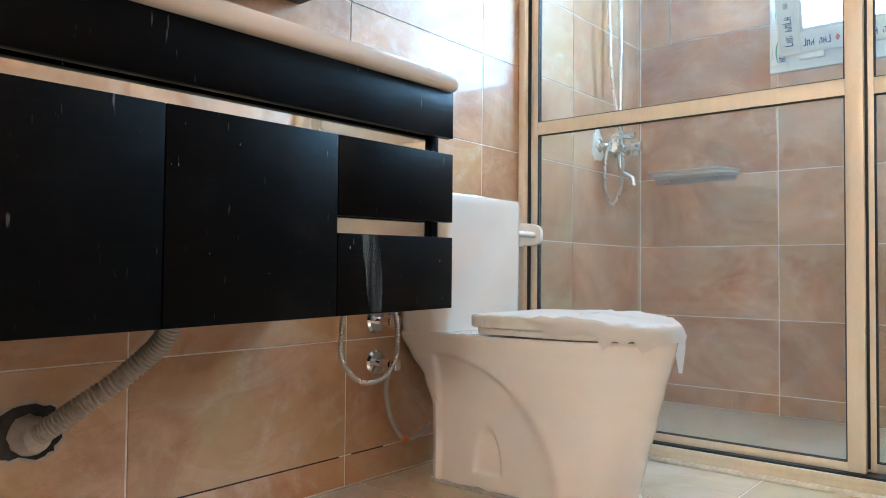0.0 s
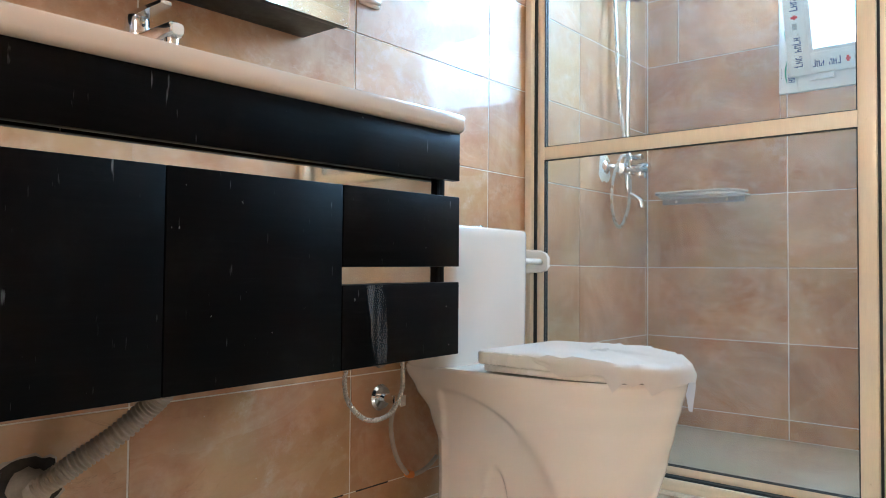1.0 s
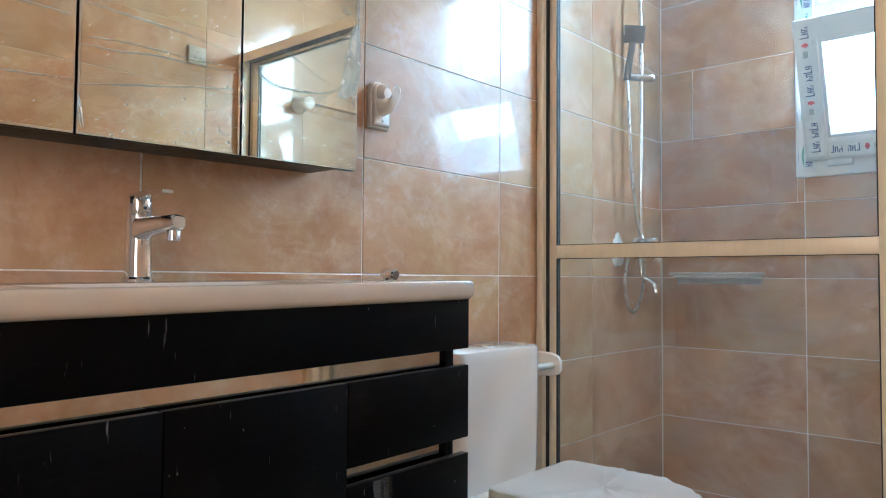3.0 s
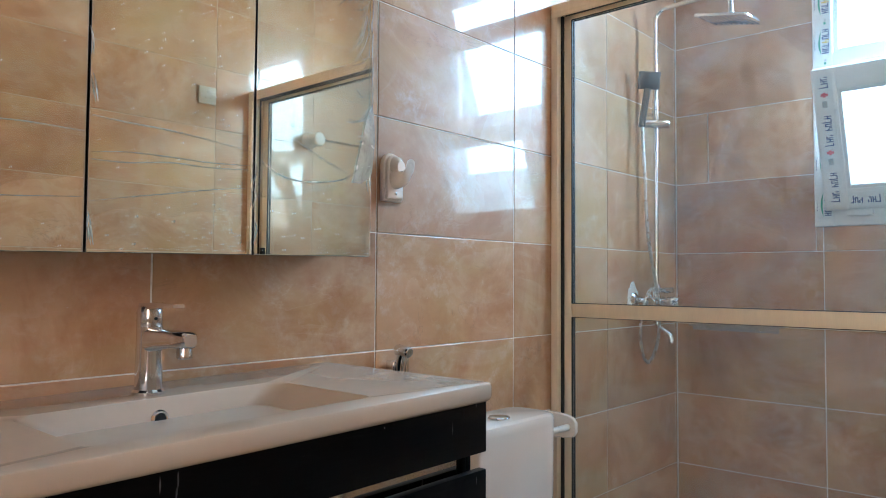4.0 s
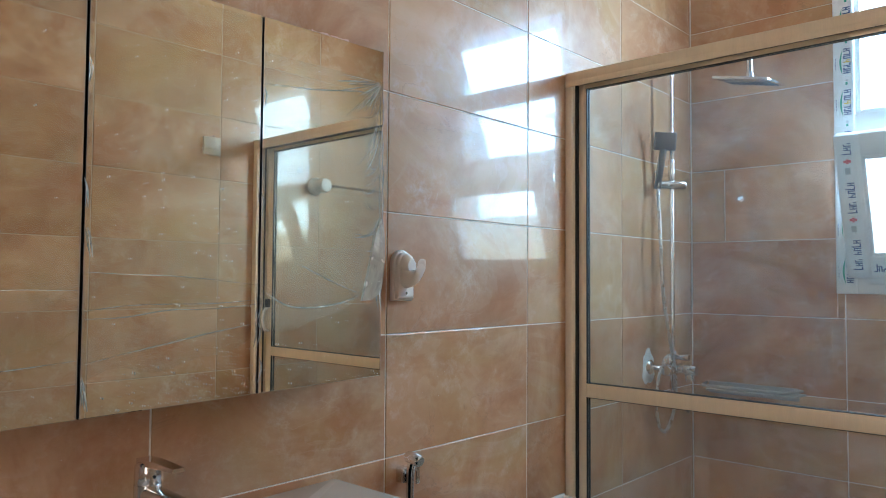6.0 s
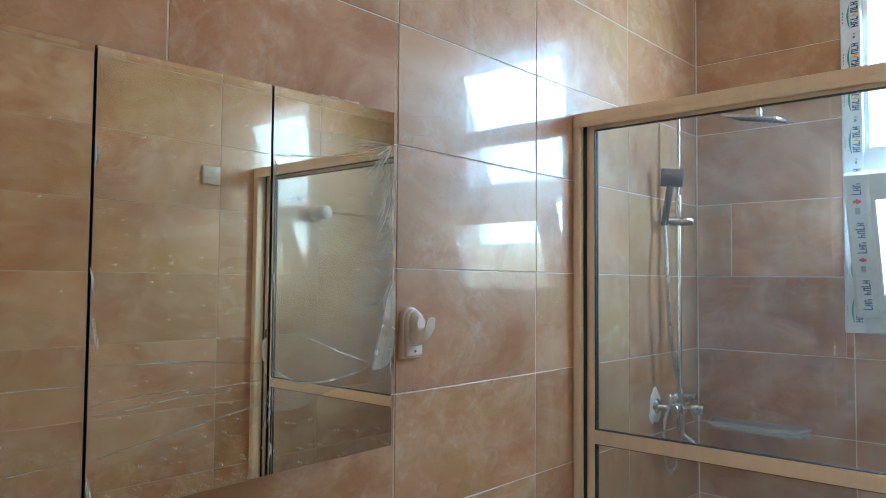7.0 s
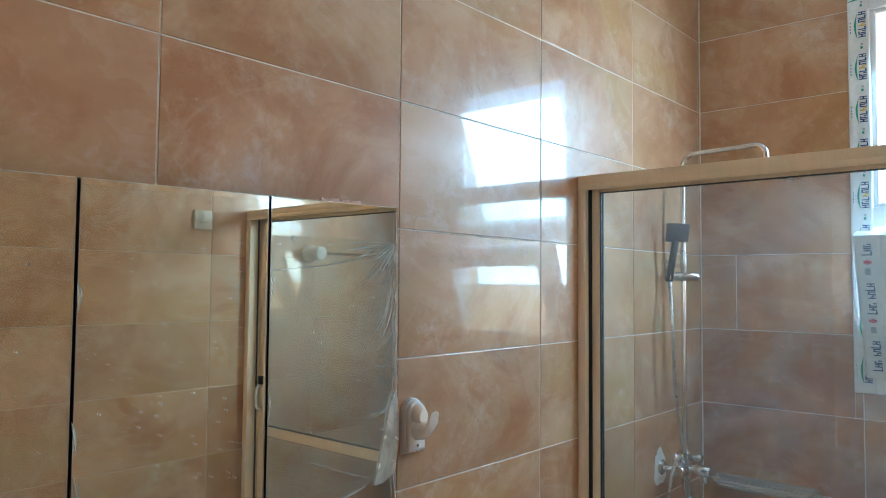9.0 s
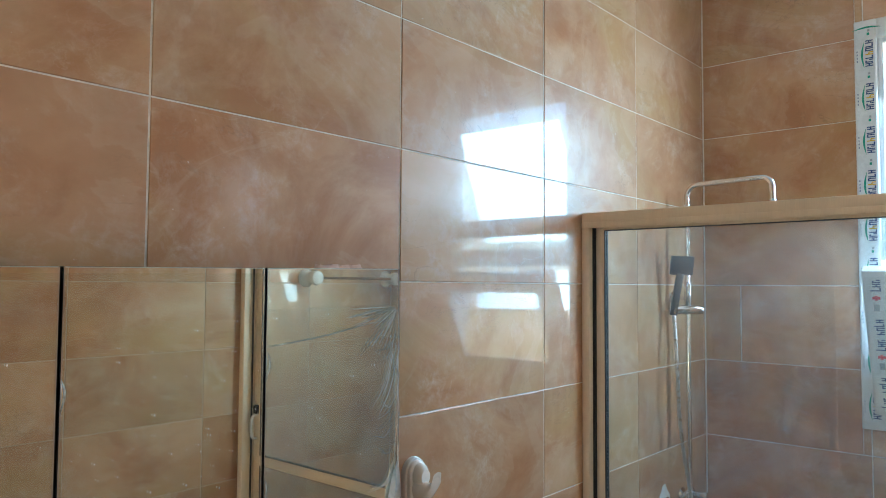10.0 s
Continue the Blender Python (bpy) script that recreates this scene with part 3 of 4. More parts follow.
grip = SC - U * 0.066 + N * 0.026


def held(bm, place, rx, ry):
    bmesh.ops.transform(bm, matrix=Matrix.Translation(place) @ HM @ Matrix.Rotation(radians(ry), 4, 'Y') @ Matrix.Rotation(radians(rx), 4, 'X'), verts=bm.verts[:])
    return bm


handset = part("hand_shower", held(box(-0.013, 0.013, -0.008, 0.008, -0.02, 0.135, 0.004), grip, 8, 7), HANDLE_DARK, column, "square satin hand shower")
part("spray_head", held(box(-0.043, 0.043, -0.008, 0.008, -0.035, 0.035, 0.004), grip + U * 0.022 + N * 0.022 + Vector((0, 0, 0.163)), 14, 1), HANDLE_DARK, handset)
part("holder_clip", tube([SC - U * 0.064, grip + Vector((0, 0, -0.005)), grip + Vector((0, 0, 0.022))], 0.011, 12), CHROME, column)
# mixer valve
for dx in (-0.075, 0.075):
    part("wall_union", tube([(RX + dx, -0.002, 1.095), (RX + dx, -0.03, 1.095), (RX + dx * 0.7, -0.055, 1.092)], 0.011, 12), CHROME, column)
    part("rose", turned([(0.034, -0.001), (0.034, -0.005), (0.022, -0.016), (0.014, -0.018)], 'y', (RX + dx, 0, 1.095)), CHROME, column)
part("mixer_body", tube([(RX - 0.065, RY, 1.085), (RX - 0.06, RY, 1.085), (RX, RY, 1.085), (RX + 0.055, RY, 1.085), (RX + 0.06, RY, 1.085)], lambda t: 0.0225 if 0.02 < t < 0.98 else 0.019, 20), CHROME, column)
part("control_knob", tube([(RX, RY - 0.015, 1.088), (RX, RY - 0.045, 1.088), (RX, RY - 0.05, 1.088), (RX, RY - 0.092, 1.088), (RX, RY - 0.096, 1.088)], lambda t: 0.016 if t < 0.3 else (0.0205 if t < 0.95 else 0.018), 20), CHROME, column)
part("diverter", tube([(RX, RY - 0.008, 1.134), (RX, RY - 0.03, 1.134), (RX, RY - 0.034, 1.134), (RX, RY - 0.066, 1.134)], lambda t: 0.010 if t < 0.4 else 0.0125, 16), CHROME, column)
part("riser_nut", turned([(0.016, 1.10), (0.017, 1.105), (0.017, 1.15), (0.012, 1.158)], 'z', (RX, RY, 0), 18), CHROME, column)
part("lever", box(RX - 0.004, RX + 0.004, RY - 0.085, RY - 0.05, 1.045, 1.07, 0.003), CHROME, column)
sp = smooth_path([(RX, RY, 1.07), (RX, RY, 1.02), (RX, RY - 0.008, 0.990), (RX, RY - 0.035, 0.972), (RX, RY - 0.055, 0.955), (RX, RY - 0.062, 0.925)], 7)
part("tub_spout", tube(sp, 0.011, 16), CHROME, column)
hp = smooth_path([tuple(grip + Vector((0, 0, -0.02))), (-0.422, -0.058, 1.61), (-0.404, -0.060, 1.385), (-0.380, -0.070, 1.235), (-0.352, -0.082, 1.08), (-0.338, -0.075, 0.96), (-0.345, -0.060, 0.885), (-0.372, -0.048, 0.848),
                  (-0.405, -0.042, 0.875), (-0.425, -0.040, 0.95), (-0.418, -0.045, 1.05), (-0.385, -0.060, 1.13), (-0.345, -0.077, 1.145)], 12)
part("shower_hose", tube(hp, 0.0068, 10), STEEL, column, "braided steel shower hose")
# white silicone smeared round the left rose
rnd = random.Random(4)
ring0 = [Vector((RX - 0.075 + math.cos(a) * r, -0.0008, 1.095 + math.sin(a) * r * 1.25)) for a, r in ((2 * math.pi * i / 26, 0.052 + rnd.uniform(-0.008, 0.009)) for i in range(26))]
ring1 = [Vector((RX - 0.075 + (q.x - RX + 0.075) * 0.82, -0.005, 1.095 + (q.z - 1.095) * 0.82)) for q in ring0]
ring2 = [Vector((RX - 0.075 + (q.x - RX + 0.075) * 0.4, -0.010, 1.095 + (q.z - 1.095) * 0.4)) for q in ring0]
part("silicone_smear", loft([ring0, ring1, ring2]), SILICONE, column, "smeared white silicone")

# ---- soap shelf ----
shelf = thing("soap_shelf", (0, -0.25, 0.985), "clear white plastic soap shelf on the tiles", "shelf")
ou = [Vector(q) for q in ((-0.001, -0.074, 0), (-0.10, -0.097, 0), (-0.118, -0.11, 0), (-0.118, -0.385, 0), (-0.10, -0.428, 0), (-0.001, -0.452, 0))]
part("tray", slab(ou, 0.985, 0.993, 0.002), FROSTED, shelf)
part("front_rim", tube(smooth_path([(-0.004, -0.064, 1.004), (-0.098, -0.086, 1.004), (-0.116, -0.112, 1.004), (-0.117, -0.25, 1.004), (-0.116, -0.383, 1.004), (-0.098, -0.413, 1.004), (-0.004, -0.440, 1.004)], 5), 0.006, 8), FROSTED, shelf)
part("wall_plate", box(-0.010, -0.0008, -0.43, -0.075, 0.962, 1.012, 0.004), FROSTED, shelf)
for k in range(3):
    part("rib", box(-0.095 + k * 0.028, -0.088 + k * 0.028, -0.40, -0.10, 0.993, 0.998, 0.001), FROSTED, shelf)
for yy in (-0.14, -0.36):
    part("screw", turned([(0.006, -0.010), (0.006, -0.013), (0.003, -0.015)], 'x', (0, yy, 0.975), 12), CHROME, shelf)

# ---- vanity ----
VX0, VX1, VF = -2.934, -1.975, -0.492
vanity = thing("vanity_cabinet", ((VX0 + VX1) / 2, -0.22, 0.48), "black wood-grain wall-hung vanity with scuffed doors and drawers", "cabinet")
SLOPE["vanity_cabinet"] = (0.014, -2.42)
part("fascia", box(VX0, VX1, VF, VF + 0.018, 0.835, 0.931, 0.0012), WOOD, vanity)
part("polished_strip", box(VX0 + 0.036, VX1 - 0.046, VF + 0.030, VF + 0.034, 0.780, 0.856, 0.0005), POLISHED, vanity, "mirror-polished recessed grip strip", False)
part("polished_strip", box(-2.284, VX1 - 0.046, VF + 0.030, VF + 0.034, 0.606, 0.692, 0.0005), POLISHED, vanity, "mirror-polished recessed grip strip", False)
part("side_panel", box(VX1 - 0.034, VX1 - 0.016, VF + 0.026, -0.004, 0.488, 0.933, 0.001), WOOD, vanity)
part("side_panel", box(VX0 + 0.016, VX0 + 0.034, VF + 0.026, -0.004, 0.488, 0.933, 0.001), WOOD, vanity)
part("corner_post", box(VX1 - 0.045, VX1 - 0.0345, VF + 0.022, VF + 0.048, 0.488, 0.933, 0.001), WOOD, vanity)


def front(name, x0, x1, z0, z1):
    return part(name, box(x0, x1, VF, VF + 0.018, z0, z1, 0.0012), WOOD, vanity)


front("door", VX0, -2.6125, 0.487, 0.802)
front("door", -2.6105, -2.2905, 0.487, 0.802)
front("drawer", -2.2885, VX1, 0.662, 0.802)
low = front("drawer", -2.2885, VX1, 0.487, 0.631)
# a chalky run down the lower drawer
rs = random.Random(8)
edge = [(0.6305, -0.028, 0.016), (0.60, -0.026, 0.020), (0.57, -0.020, 0.022), (0.54, -0.016, 0.024), (0.51, -0.010, 0.026), (0.49, -0.006, 0.024)]
sm = loft([[Vector((-2.205 + q + rs.uniform(-0.002, 0.002), VF - 0.0014, z)) for q in (lo, (lo + hi) / 2, hi)] for z, lo, hi in edge], False, None, False)
smear = tagged(part("chalky_smear", sm, SMEAR, low, "dried chalky smear", False), kind="stuff")
smear.visible_shadow = False

# ---- basin top ----
basin = thing("washbasin_top", (-2.434, -0.24, 0.94), "white moulded washbasin top with a sunken rectangular bowl", "washbasin")
SLOPE["washbasin_top"] = (0.014, -2.10)
BX0, BX1, BY0, BY1 = -2.970, -1.968, -0.505, -0.003


def ring_at(cx, cy, hx, hy, r, z):
    return rounded(cx, cy, hx, hy, r, z, 4)


def bowl_ring(hx, yb, yf, rb, rf_, z):
    """A rectangle about the bowl's middle with its own radius at the back and at the front corners."""
    out = []
    for sx, y, sy, r, a0 in ((1, yb, 1, rb, 0), (-1, yb, 1, rb, 90), (-1, yf, -1, rf_, 180), (1, yf, -1, rf_, 270)):
        for i in range(5):
            a = radians(a0 + 22.5 * i)
            out.append(Vector((-2.469 + sx * (hx - r) + r * math.cos(a), y - sy * r + r * math.sin(a), z)))
    return out


ocx, ocy, ohx, ohy = (BX0 + BX1) / 2, (BY0 + BY1) / 2, (BX1 - BX0) / 2, (BY1 - BY0) / 2
rings = [ring_at(ocx, ocy, ohx - 0.03, ohy - 0.03, 0.008, 0.9345), ring_at(ocx, ocy, ohx - 0.014, ohy - 0.014, 0.010, 0.9345), ring_at(ocx, ocy, ohx - 0.006, ohy - 0.006, 0.011, 0.9365), ring_at(ocx, ocy, ohx - 0.0015, ohy - 0.0015, 0.012, 0.941), ring_at(ocx, ocy, ohx, ohy, 0.012, 0.946), ring_at(ocx, ocy, ohx, ohy, 0.012, 0.966),
         ring_at(ocx, ocy, ohx - 0.002, ohy - 0.002, 0.012, 0.9705), ring_at(ocx, ocy, ohx - 0.006, ohy - 0.006, 0.012, 0.972),
         bowl_ring(0.240, -0.170, -0.445, 0.035, 0.012, 0.9712), bowl_ring(0.236, -0.174, -0.441, 0.035, 0.014, 0.967),
         bowl_ring(0.152, -0.186, -0.425, 0.035, 0.025, 0.904), bowl_ring(0.105, -0.205, -0.410, 0.035, 0.035, 0.868), bowl_ring(0.05, -0.27, -0.36, 0.03, 0.03, 0.862)]
part("top", loft(rings), COUNTER, basin)
ov = Matrix.Translation((-2.475, -0.1810, 0.936)) @ Matrix.Rotation(radians(-14), 4, 'X') @ Matrix.Rotation(radians(180), 4, 'Z')
for nm, prof, mt in (("overflow_ring", [(0.016, -0.004), (0.016, 0.000), (0.0125, 0.003), (0.010, 0.002)], CHROME), ("overflow_hole", [(0.0098, 0.0015), (0.0098, 0.0028)], BLACK)):
    q = turned(prof, 'y', (0, 0, 0), 20)
    bmesh.ops.transform(q, matrix=ov, verts=q.verts[:])
    part(nm, q, mt, basin)
part("waste", turned([(0.022, 0.862), (0.022, 0.866), (0.015, 0.868)], 'z', (-2.469, -0.320, 0), 20), CHROME, basin)

# ---- basin tap ----
TX, TY = -2.472, -0.130
SLOPE["basin_tap"] = (0.0, 0.0)
tap = thing("basin_tap", (TX, TY, 0.9675), "chrome single-lever basin mixer tap", "tap")
part("body", turned([(0.0275, 0.972), (0.0275, 0.977), (0.0235, 0.981), (0.0220, 1.06), (0.0225, 1.090)], 'z', (TX, TY, 0), 28), CHROME, tap)
part("cartridge_cap", turned([(0.0205, 1.086), (0.0220, 1.089), (0.0220, 1.116), (0.019, 1.124), (0.010, 1.127)], 'z', (TX, TY, 0), 28), CHROME, tap)
lv = [[Vector((TX - w, TY + y, z)), Vector((TX + w, TY + y, z)), Vector((TX + w * 0.9, TY + y, z + h)), Vector((TX - w * 0.9, TY + y, z + h))] for y, z, w, h in ((0.018, 1.118, 0.013, 0.012), (-0.02, 1.121, 0.014, 0.011), (-0.062, 1.124, 0.0120, 0.008), (-0.100, 1.125, 0.0105, 0.006))]
part("lever", loft(lv), CHROME, tap)
sr = []
for y, z, hw, hh_ in ((-0.005, 1.066, 0.019, 0.022), (-0.050, 1.070, 0.0170, 0.017), (-0.098, 1.072, 0.0160, 0.0145), (-0.134, 1.073, 0.0150, 0.0135), (-0.141, 1.073, 0.011, 0.010)):
    sr.append([Vector((TX + hw * math.copysign(abs(math.cos(a)) ** 0.6, math.cos(a)), TY + y, z + hh_ * math.copysign(abs(math.sin(a)) ** 0.6, math.sin(a)))) for a in (2 * math.pi * i / 20 for i in range(20))])
part("spout", loft(sr), CHROME, tap)
part("aerator", turned([(0.0105, 1.062), (0.0125, 1.058), (0.0125, 1.044), (0.010, 1.042)], 'z', (TX, TY - 0.121, 0), 18), CHROME, tap)
part("indicator", turned([(0.003, -0.0005), (0.0025, -0.0015)], 'y', (TX, TY - 0.0217, 1.104), 10), BLACK, tap)

# ---- mirror cabinet ----
MX = (-2.915, -2.6025, -2.289, -1.981)
cab = thing("mirror_cabinet", (-2.44, 0, 1.209), "black mirror cabinet with three mirrored doors in torn film", "mirror cabinet")
SLOPE["mirror_cabinet"] = (0.016, -2.10)
part("carcass", box(MX[0] + 0.004, MX[3] - 0.004, -0.144, -0.002, 1.228, 1.915, 0.001), BLACK, cab)
for a, b_ in zip(MX, MX[1:]):
    d = part("mirror_door", box(a + 0.0022, b_ - 0.0022, -0.163, -0.146, 1.219, 1.917, 0.0006), BLACK, cab, "black-backed mirrored door")
    part("mirror_pane", box(a + 0.0026, b_ - 0.0026, -0.1672, -0.1632, 1.2194, 1.9166, 0.0012, 1), MIRROR, d, "clear silvered mirror", False)
    for s in (a + 0.0024, b_ - 0.0042):
        part("edge_strip", box(s, s + 0.0018, -0.1676, -0.1634, 1.2196, 1.9164), CHROME, d, smooth=False)


def film_sheet(host, x0, x1, z_top, z_bot, seed, wave, right_pull):
    """Cling film over one mirror, wrinkled, with a ragged lower edge."""
    r = random.Random(seed)
    bm = bmesh.new()
    nx, nzz = 40, 60
    rows = []
    for j in range(nzz + 1):
        row = []
        for i in range(nx + 1):
            u, w = i / nx, j / nzz
            bot = z_bot + 0.03 * noise.noise(Vector((u * 3.1, seed, 0))) + right_pull * u * u
            z = z_top + (bot - z_top) * w
            x = x0 + (x1 - x0) * u
            q = 0.0012 + wave * 0.006 * max(0.0, u - 0.82) * abs(noise.noise(Vector((x * 60, z * 16, seed))))
            row.append(Vector((x, -0.1676 - q, z)))
        rows.append(row)
    loft(rows, False, bm, False)
    ob = part("cling_film", bm, CLING_LOOSE if right_pull > 0.06 else CLING, host, "thin clear wrinkled protective film")
    ob.visible_shadow = False
    return ob


doors = [o for o in cab.children if o.name.startswith("mirror_door")]
film_sheet(doors[0], MX[0] + 0.004, MX[1] - 0.004, 1.908, 1.30, 3, 0.0, 0.05)
film_sheet(doors[1], MX[1] + 0.004, MX[2] - 0.004, 1.908, 1.275, 5, 0.0, 0.05)
film_sheet(doors[2], MX[2] + 0.004, MX[3] - 0.001, 1.85, 1.33, 9, 0.6, 0.075)


def crease(host, pts, r=0.0009):
    part("film_crease", tube(smooth_path(pts, 5), lambda t: r * (0.35 + math.sin(math.pi * min(max(t, 0.02), 0.98))), 5), CREASE, host)


fy = -0.1705
rc = random.Random(21)
for k in range(16):
    z = rc.uniform(1.50, 1.84)
    l = rc.uniform(0.04, 0.13)
    sl = rc.uniform(0.3, 1.6) if z > 1.68 else rc.uniform(-0.2, 0.8)
    x = MX[3] - rc.uniform(0.003, 0.02)
    crease(doors[2], [(x, fy, z), (x - l * 0.25, fy - 0.001, z - l * sl * 0.5 - 0.012), (x - l * 0.55, fy, z - l * sl)], rc.uniform(0.0004, 0.0009))
for k in range(9):
    z = 1.82 - k * 0.05
    crease(doors[2], [(MX[3] - 0.004 + rc.uniform(-0.003, 0.003), fy - 0.001, z), (MX[3] - 0.008 + rc.uniform(-0.004, 0.004), fy - 0.002, z - 0.03), (MX[3] - 0.005, fy - 0.001, z - 0.062)], 0.0012)
for di, z, dz in ((1, 1.385, 0.002), (1, 1.305, 0.045), (1, 1.445, -0.03), (1, 1.37, 0.01), (0, 1.29, 0.015), (0, 1.41, 0.005)):
    a, b_ = MX[di] + 0.006, MX[di + 1] - 0.006
    crease(doors[di], [(a + (b_ - a) * t, fy, z + dz * t + rc.uniform(-0.004, 0.004)) for t in (0, 0.2, 0.45, 0.7, 1.0)], 0.0006)
crease(doors[2], [(MX[2] + 0.008, fy, 1.405), (MX[2] + 0.07, fy, 1.375), (MX[2] + 0.15, fy, 1.372), (MX[2] + 0.225, fy, 1.385), (MX[2] + 0.265, fy, 1.41)], 0.0010)
crease(doors[2], [(MX[2] + 0.09, fy, 1.455), (MX[2] + 0.16, fy, 1.425), (MX[2] + 0.235, fy, 1.398)], 0.0007)
crease(doors[2], [(MX[2] + 0.006, fy, 1.79), (MX[2] + 0.12, fy, 1.80), (MX[2] + 0.22, fy, 1.815), (MX[2] + 0.30, fy, 1.822)], 0.0006)
for di in (1, 2):
    for k in range(5):
        z = rc.uniform(1.27, 1.86)
        x = MX[di] + rc.uniform(-0.004, 0.006)
        crease(doors[di], [(x, fy - 0.001, z), (x + 0.004, fy - 0.003, z - 0.018), (x + rc.uniform(-0.004, 0.01), fy - 0.001, z - 0.045)], 0.0013)
# a fan of tight folds gathered at the right edge
for k in range(13):
    a = radians(4 + k * 5.6 + rc.uniform(-2, 2))
    l = rc.uniform(0.06, 0.135)
    p0 = Vector((MX[3] - 0.009, fy - 0.001, 1.845))
    d = Vector((-math.cos(a), 0, -math.sin(a) + 0.05))
    crease(doors[2], [p0 + d * 0.008, p0 + d * l * 0.5 + Vector((0, -0.001, rc.uniform(-0.002, 0.002))), p0 + d * l], rc.uniform(0.0005, 0.0011))
# flecks of dried plaster on the film
for di, num in ((0, 40), (1, 420), (2, 90)):
    fk = bmesh.new()
    for k in range(num):
        x = MX[di] + 0.01 + (MX[di + 1] - MX[di] - 0.02) * (rc.random() ** (0.6 if di == 1 else 1.0))
        z = 1.225 + 0.62 * rc.random() ** 2.2
        rr = 0.0003 + 0.0010 * rc.random() ** 3
        b0 = [Vector((x + rr * rc.uniform(0.6, 1.3) * math.cos(q), fy - 0.0005, z + rr * rc.uniform(0.8, 2.4) * math.sin(q))) for q in (1.05 * i for i in range(6))]
        loft([b0, [Vector((x + (v.x - x) * 0.6, fy - 0.0012, z + (v.z - z) * 0.6)) for v in b0]], True, fk)
    tagged(part("plaster_fleck", fk, SILICONE, doors[di], "tiny dried white flecks"), kind="stuff")
# a loose folded corner that hangs from the right edge
fl = [[Vector((MX[3] - 0.002 - 0.004 * t, -0.17 - 0.010 * math.sin(3 * t), 1.56 - 0.165 * t)), Vector((MX[3] - 0.014 - 0.018 * t, -0.174 - 0.006 * math.sin(5 * t), 1.545 - 0.165 * t)),
       Vector((MX[3] - 0.018 - 0.040 * t, -0.17, 1.53 - 0.150 * t))] for t in (i / 10 for i in range(11))]
fo = part("film_flap", loft(fl, False, None, False), CREASE, doors[2], "loose crumpled corner of film")
fo.visible_shadow = False
pk = bmesh.new()
for k in range(7):
    x = -2.16 + k * 0.014 + rc.uniform(-0.004, 0.004)
    b0 = rounded(x, -0.148, 0.013, 0.010, 0.006, 1.9155, 3)
    loft([b0, [Vector((x + (q.x - x) * 0.8, -0.148 + (q.y + 0.148) * 0.8, 1.919 + rc.uniform(0, 0.006))) for q in b0]], True, pk)
tagged(part("paste_lump", pk, PINK_TAPE, cab, "dried pinkish paste on the top edge"), kind="stuff")

# ---- robe hook ----
hook = thing("robe_hook", (-1.763, 0, 1.435), "white glazed ceramic robe hook screwed to the tiles", "hook")


def arch_plate(cx, hw, z0, z1, y0, y1, r_in):
    pts = [(cx - hw, z0), (cx + hw, z0)]
    for i in range(13):
        a = math.pi * i / 12
        pts.append((cx + hw * math.cos(a), z1 - hw + hw * math.sin(a)))
    cz = (z0 + z1) / 2

    def rr(f, y):
        return [Vector((cx + (x - cx) * f, y, cz + (z - cz) * f)) for x, z in pts]
    return loft([rr(1.0, y0), rr(1.0, (y0 + y1) / 2), rr(0.96, y1 + 0.002), rr(r_in, y1)])


part("backplate", arch_plate(-1.763, 0.035, 1.372, 1.500, -0.001, -0.014, 0.88), CERAMIC, hook)
part("raised_plate", arch_plate(-1.763, 0.029, 1.378, 1.494, -0.014, -0.024, 0.86), CERAMIC, hook)
hk = []
for y, z, w, h in ((-0.022, 1.432, 0.024, 0.030), (-0.035, 1.428, 0.021, 0.023), (-0.05, 1.428, 0.018, 0.020), (-0.063, 1.436, 0.016, 0.019), (-0.074, 1.452, 0.016, 0.015), (-0.077, 1.468, 0.014, 0.009)):
    hk.append([Vector((-1.763 + w * math.cos(a), y - h * 0.25 * math.sin(a), z + h * math.sin(a))) for a in (2 * math.pi * i / 20 for i in range(20))])
part("prong", loft(hk), CERAMIC, hook)
tr = [[Vector((-1.763 + w * math.cos(a), y + h * 0.5 * math.cos(a) * 0, z + h * math.sin(a))) for a in (2 * math.pi * i / 18 for i in range(18))] for y, z, w, h in ((-0.022, 1.462, 0.023, 0.028), (-0.034, 1.462, 0.021, 0.025), (-0.044, 1.460, 0.014, 0.016))]
part("upper_boss", loft(tr), CERAMIC, hook)
part("screw", turned([(0.0038, -0.0235), (0.0038, -0.0252), (0.002, -0.0258)], 'y', (-1.763, 0, 1.392), 12), CHROME, hook)

# ---- hand bidet spray ----
bid = thing("bidet_spray", (-1.760, 0, 0.94), "chrome hand bidet spray in its wall clip", "bidet spray")
part("clip", box(-1.773, -1.747, -0.030, -0.001, 0.925, 0.962, 0.004), CHROME, bid)
part("handle", tube(smooth_path([(-1.760, -0.040, 0.83), (-1.760, -0.040, 0.92), (-1.760, -0.042, 0.96), (-1.760, -0.050, 0.985)], 5), lambda t: 0.009 + 0.003 * t, 14), CHROME, bid)
part("spray_head", tube([(-1.760, -0.030, 0.990), (-1.760, -0.034, 0.990), (-1.760, -0.072, 0.985), (-1.760, -0.076, 0.984)], lambda t: 0.0145 if 0.1 < t < 0.9 else 0.012, 18), CHROME, bid)
part("trigger", box(-1.766, -1.754, -0.068, -0.063, 0.93, 0.975, 0.002), CHROME, bid)
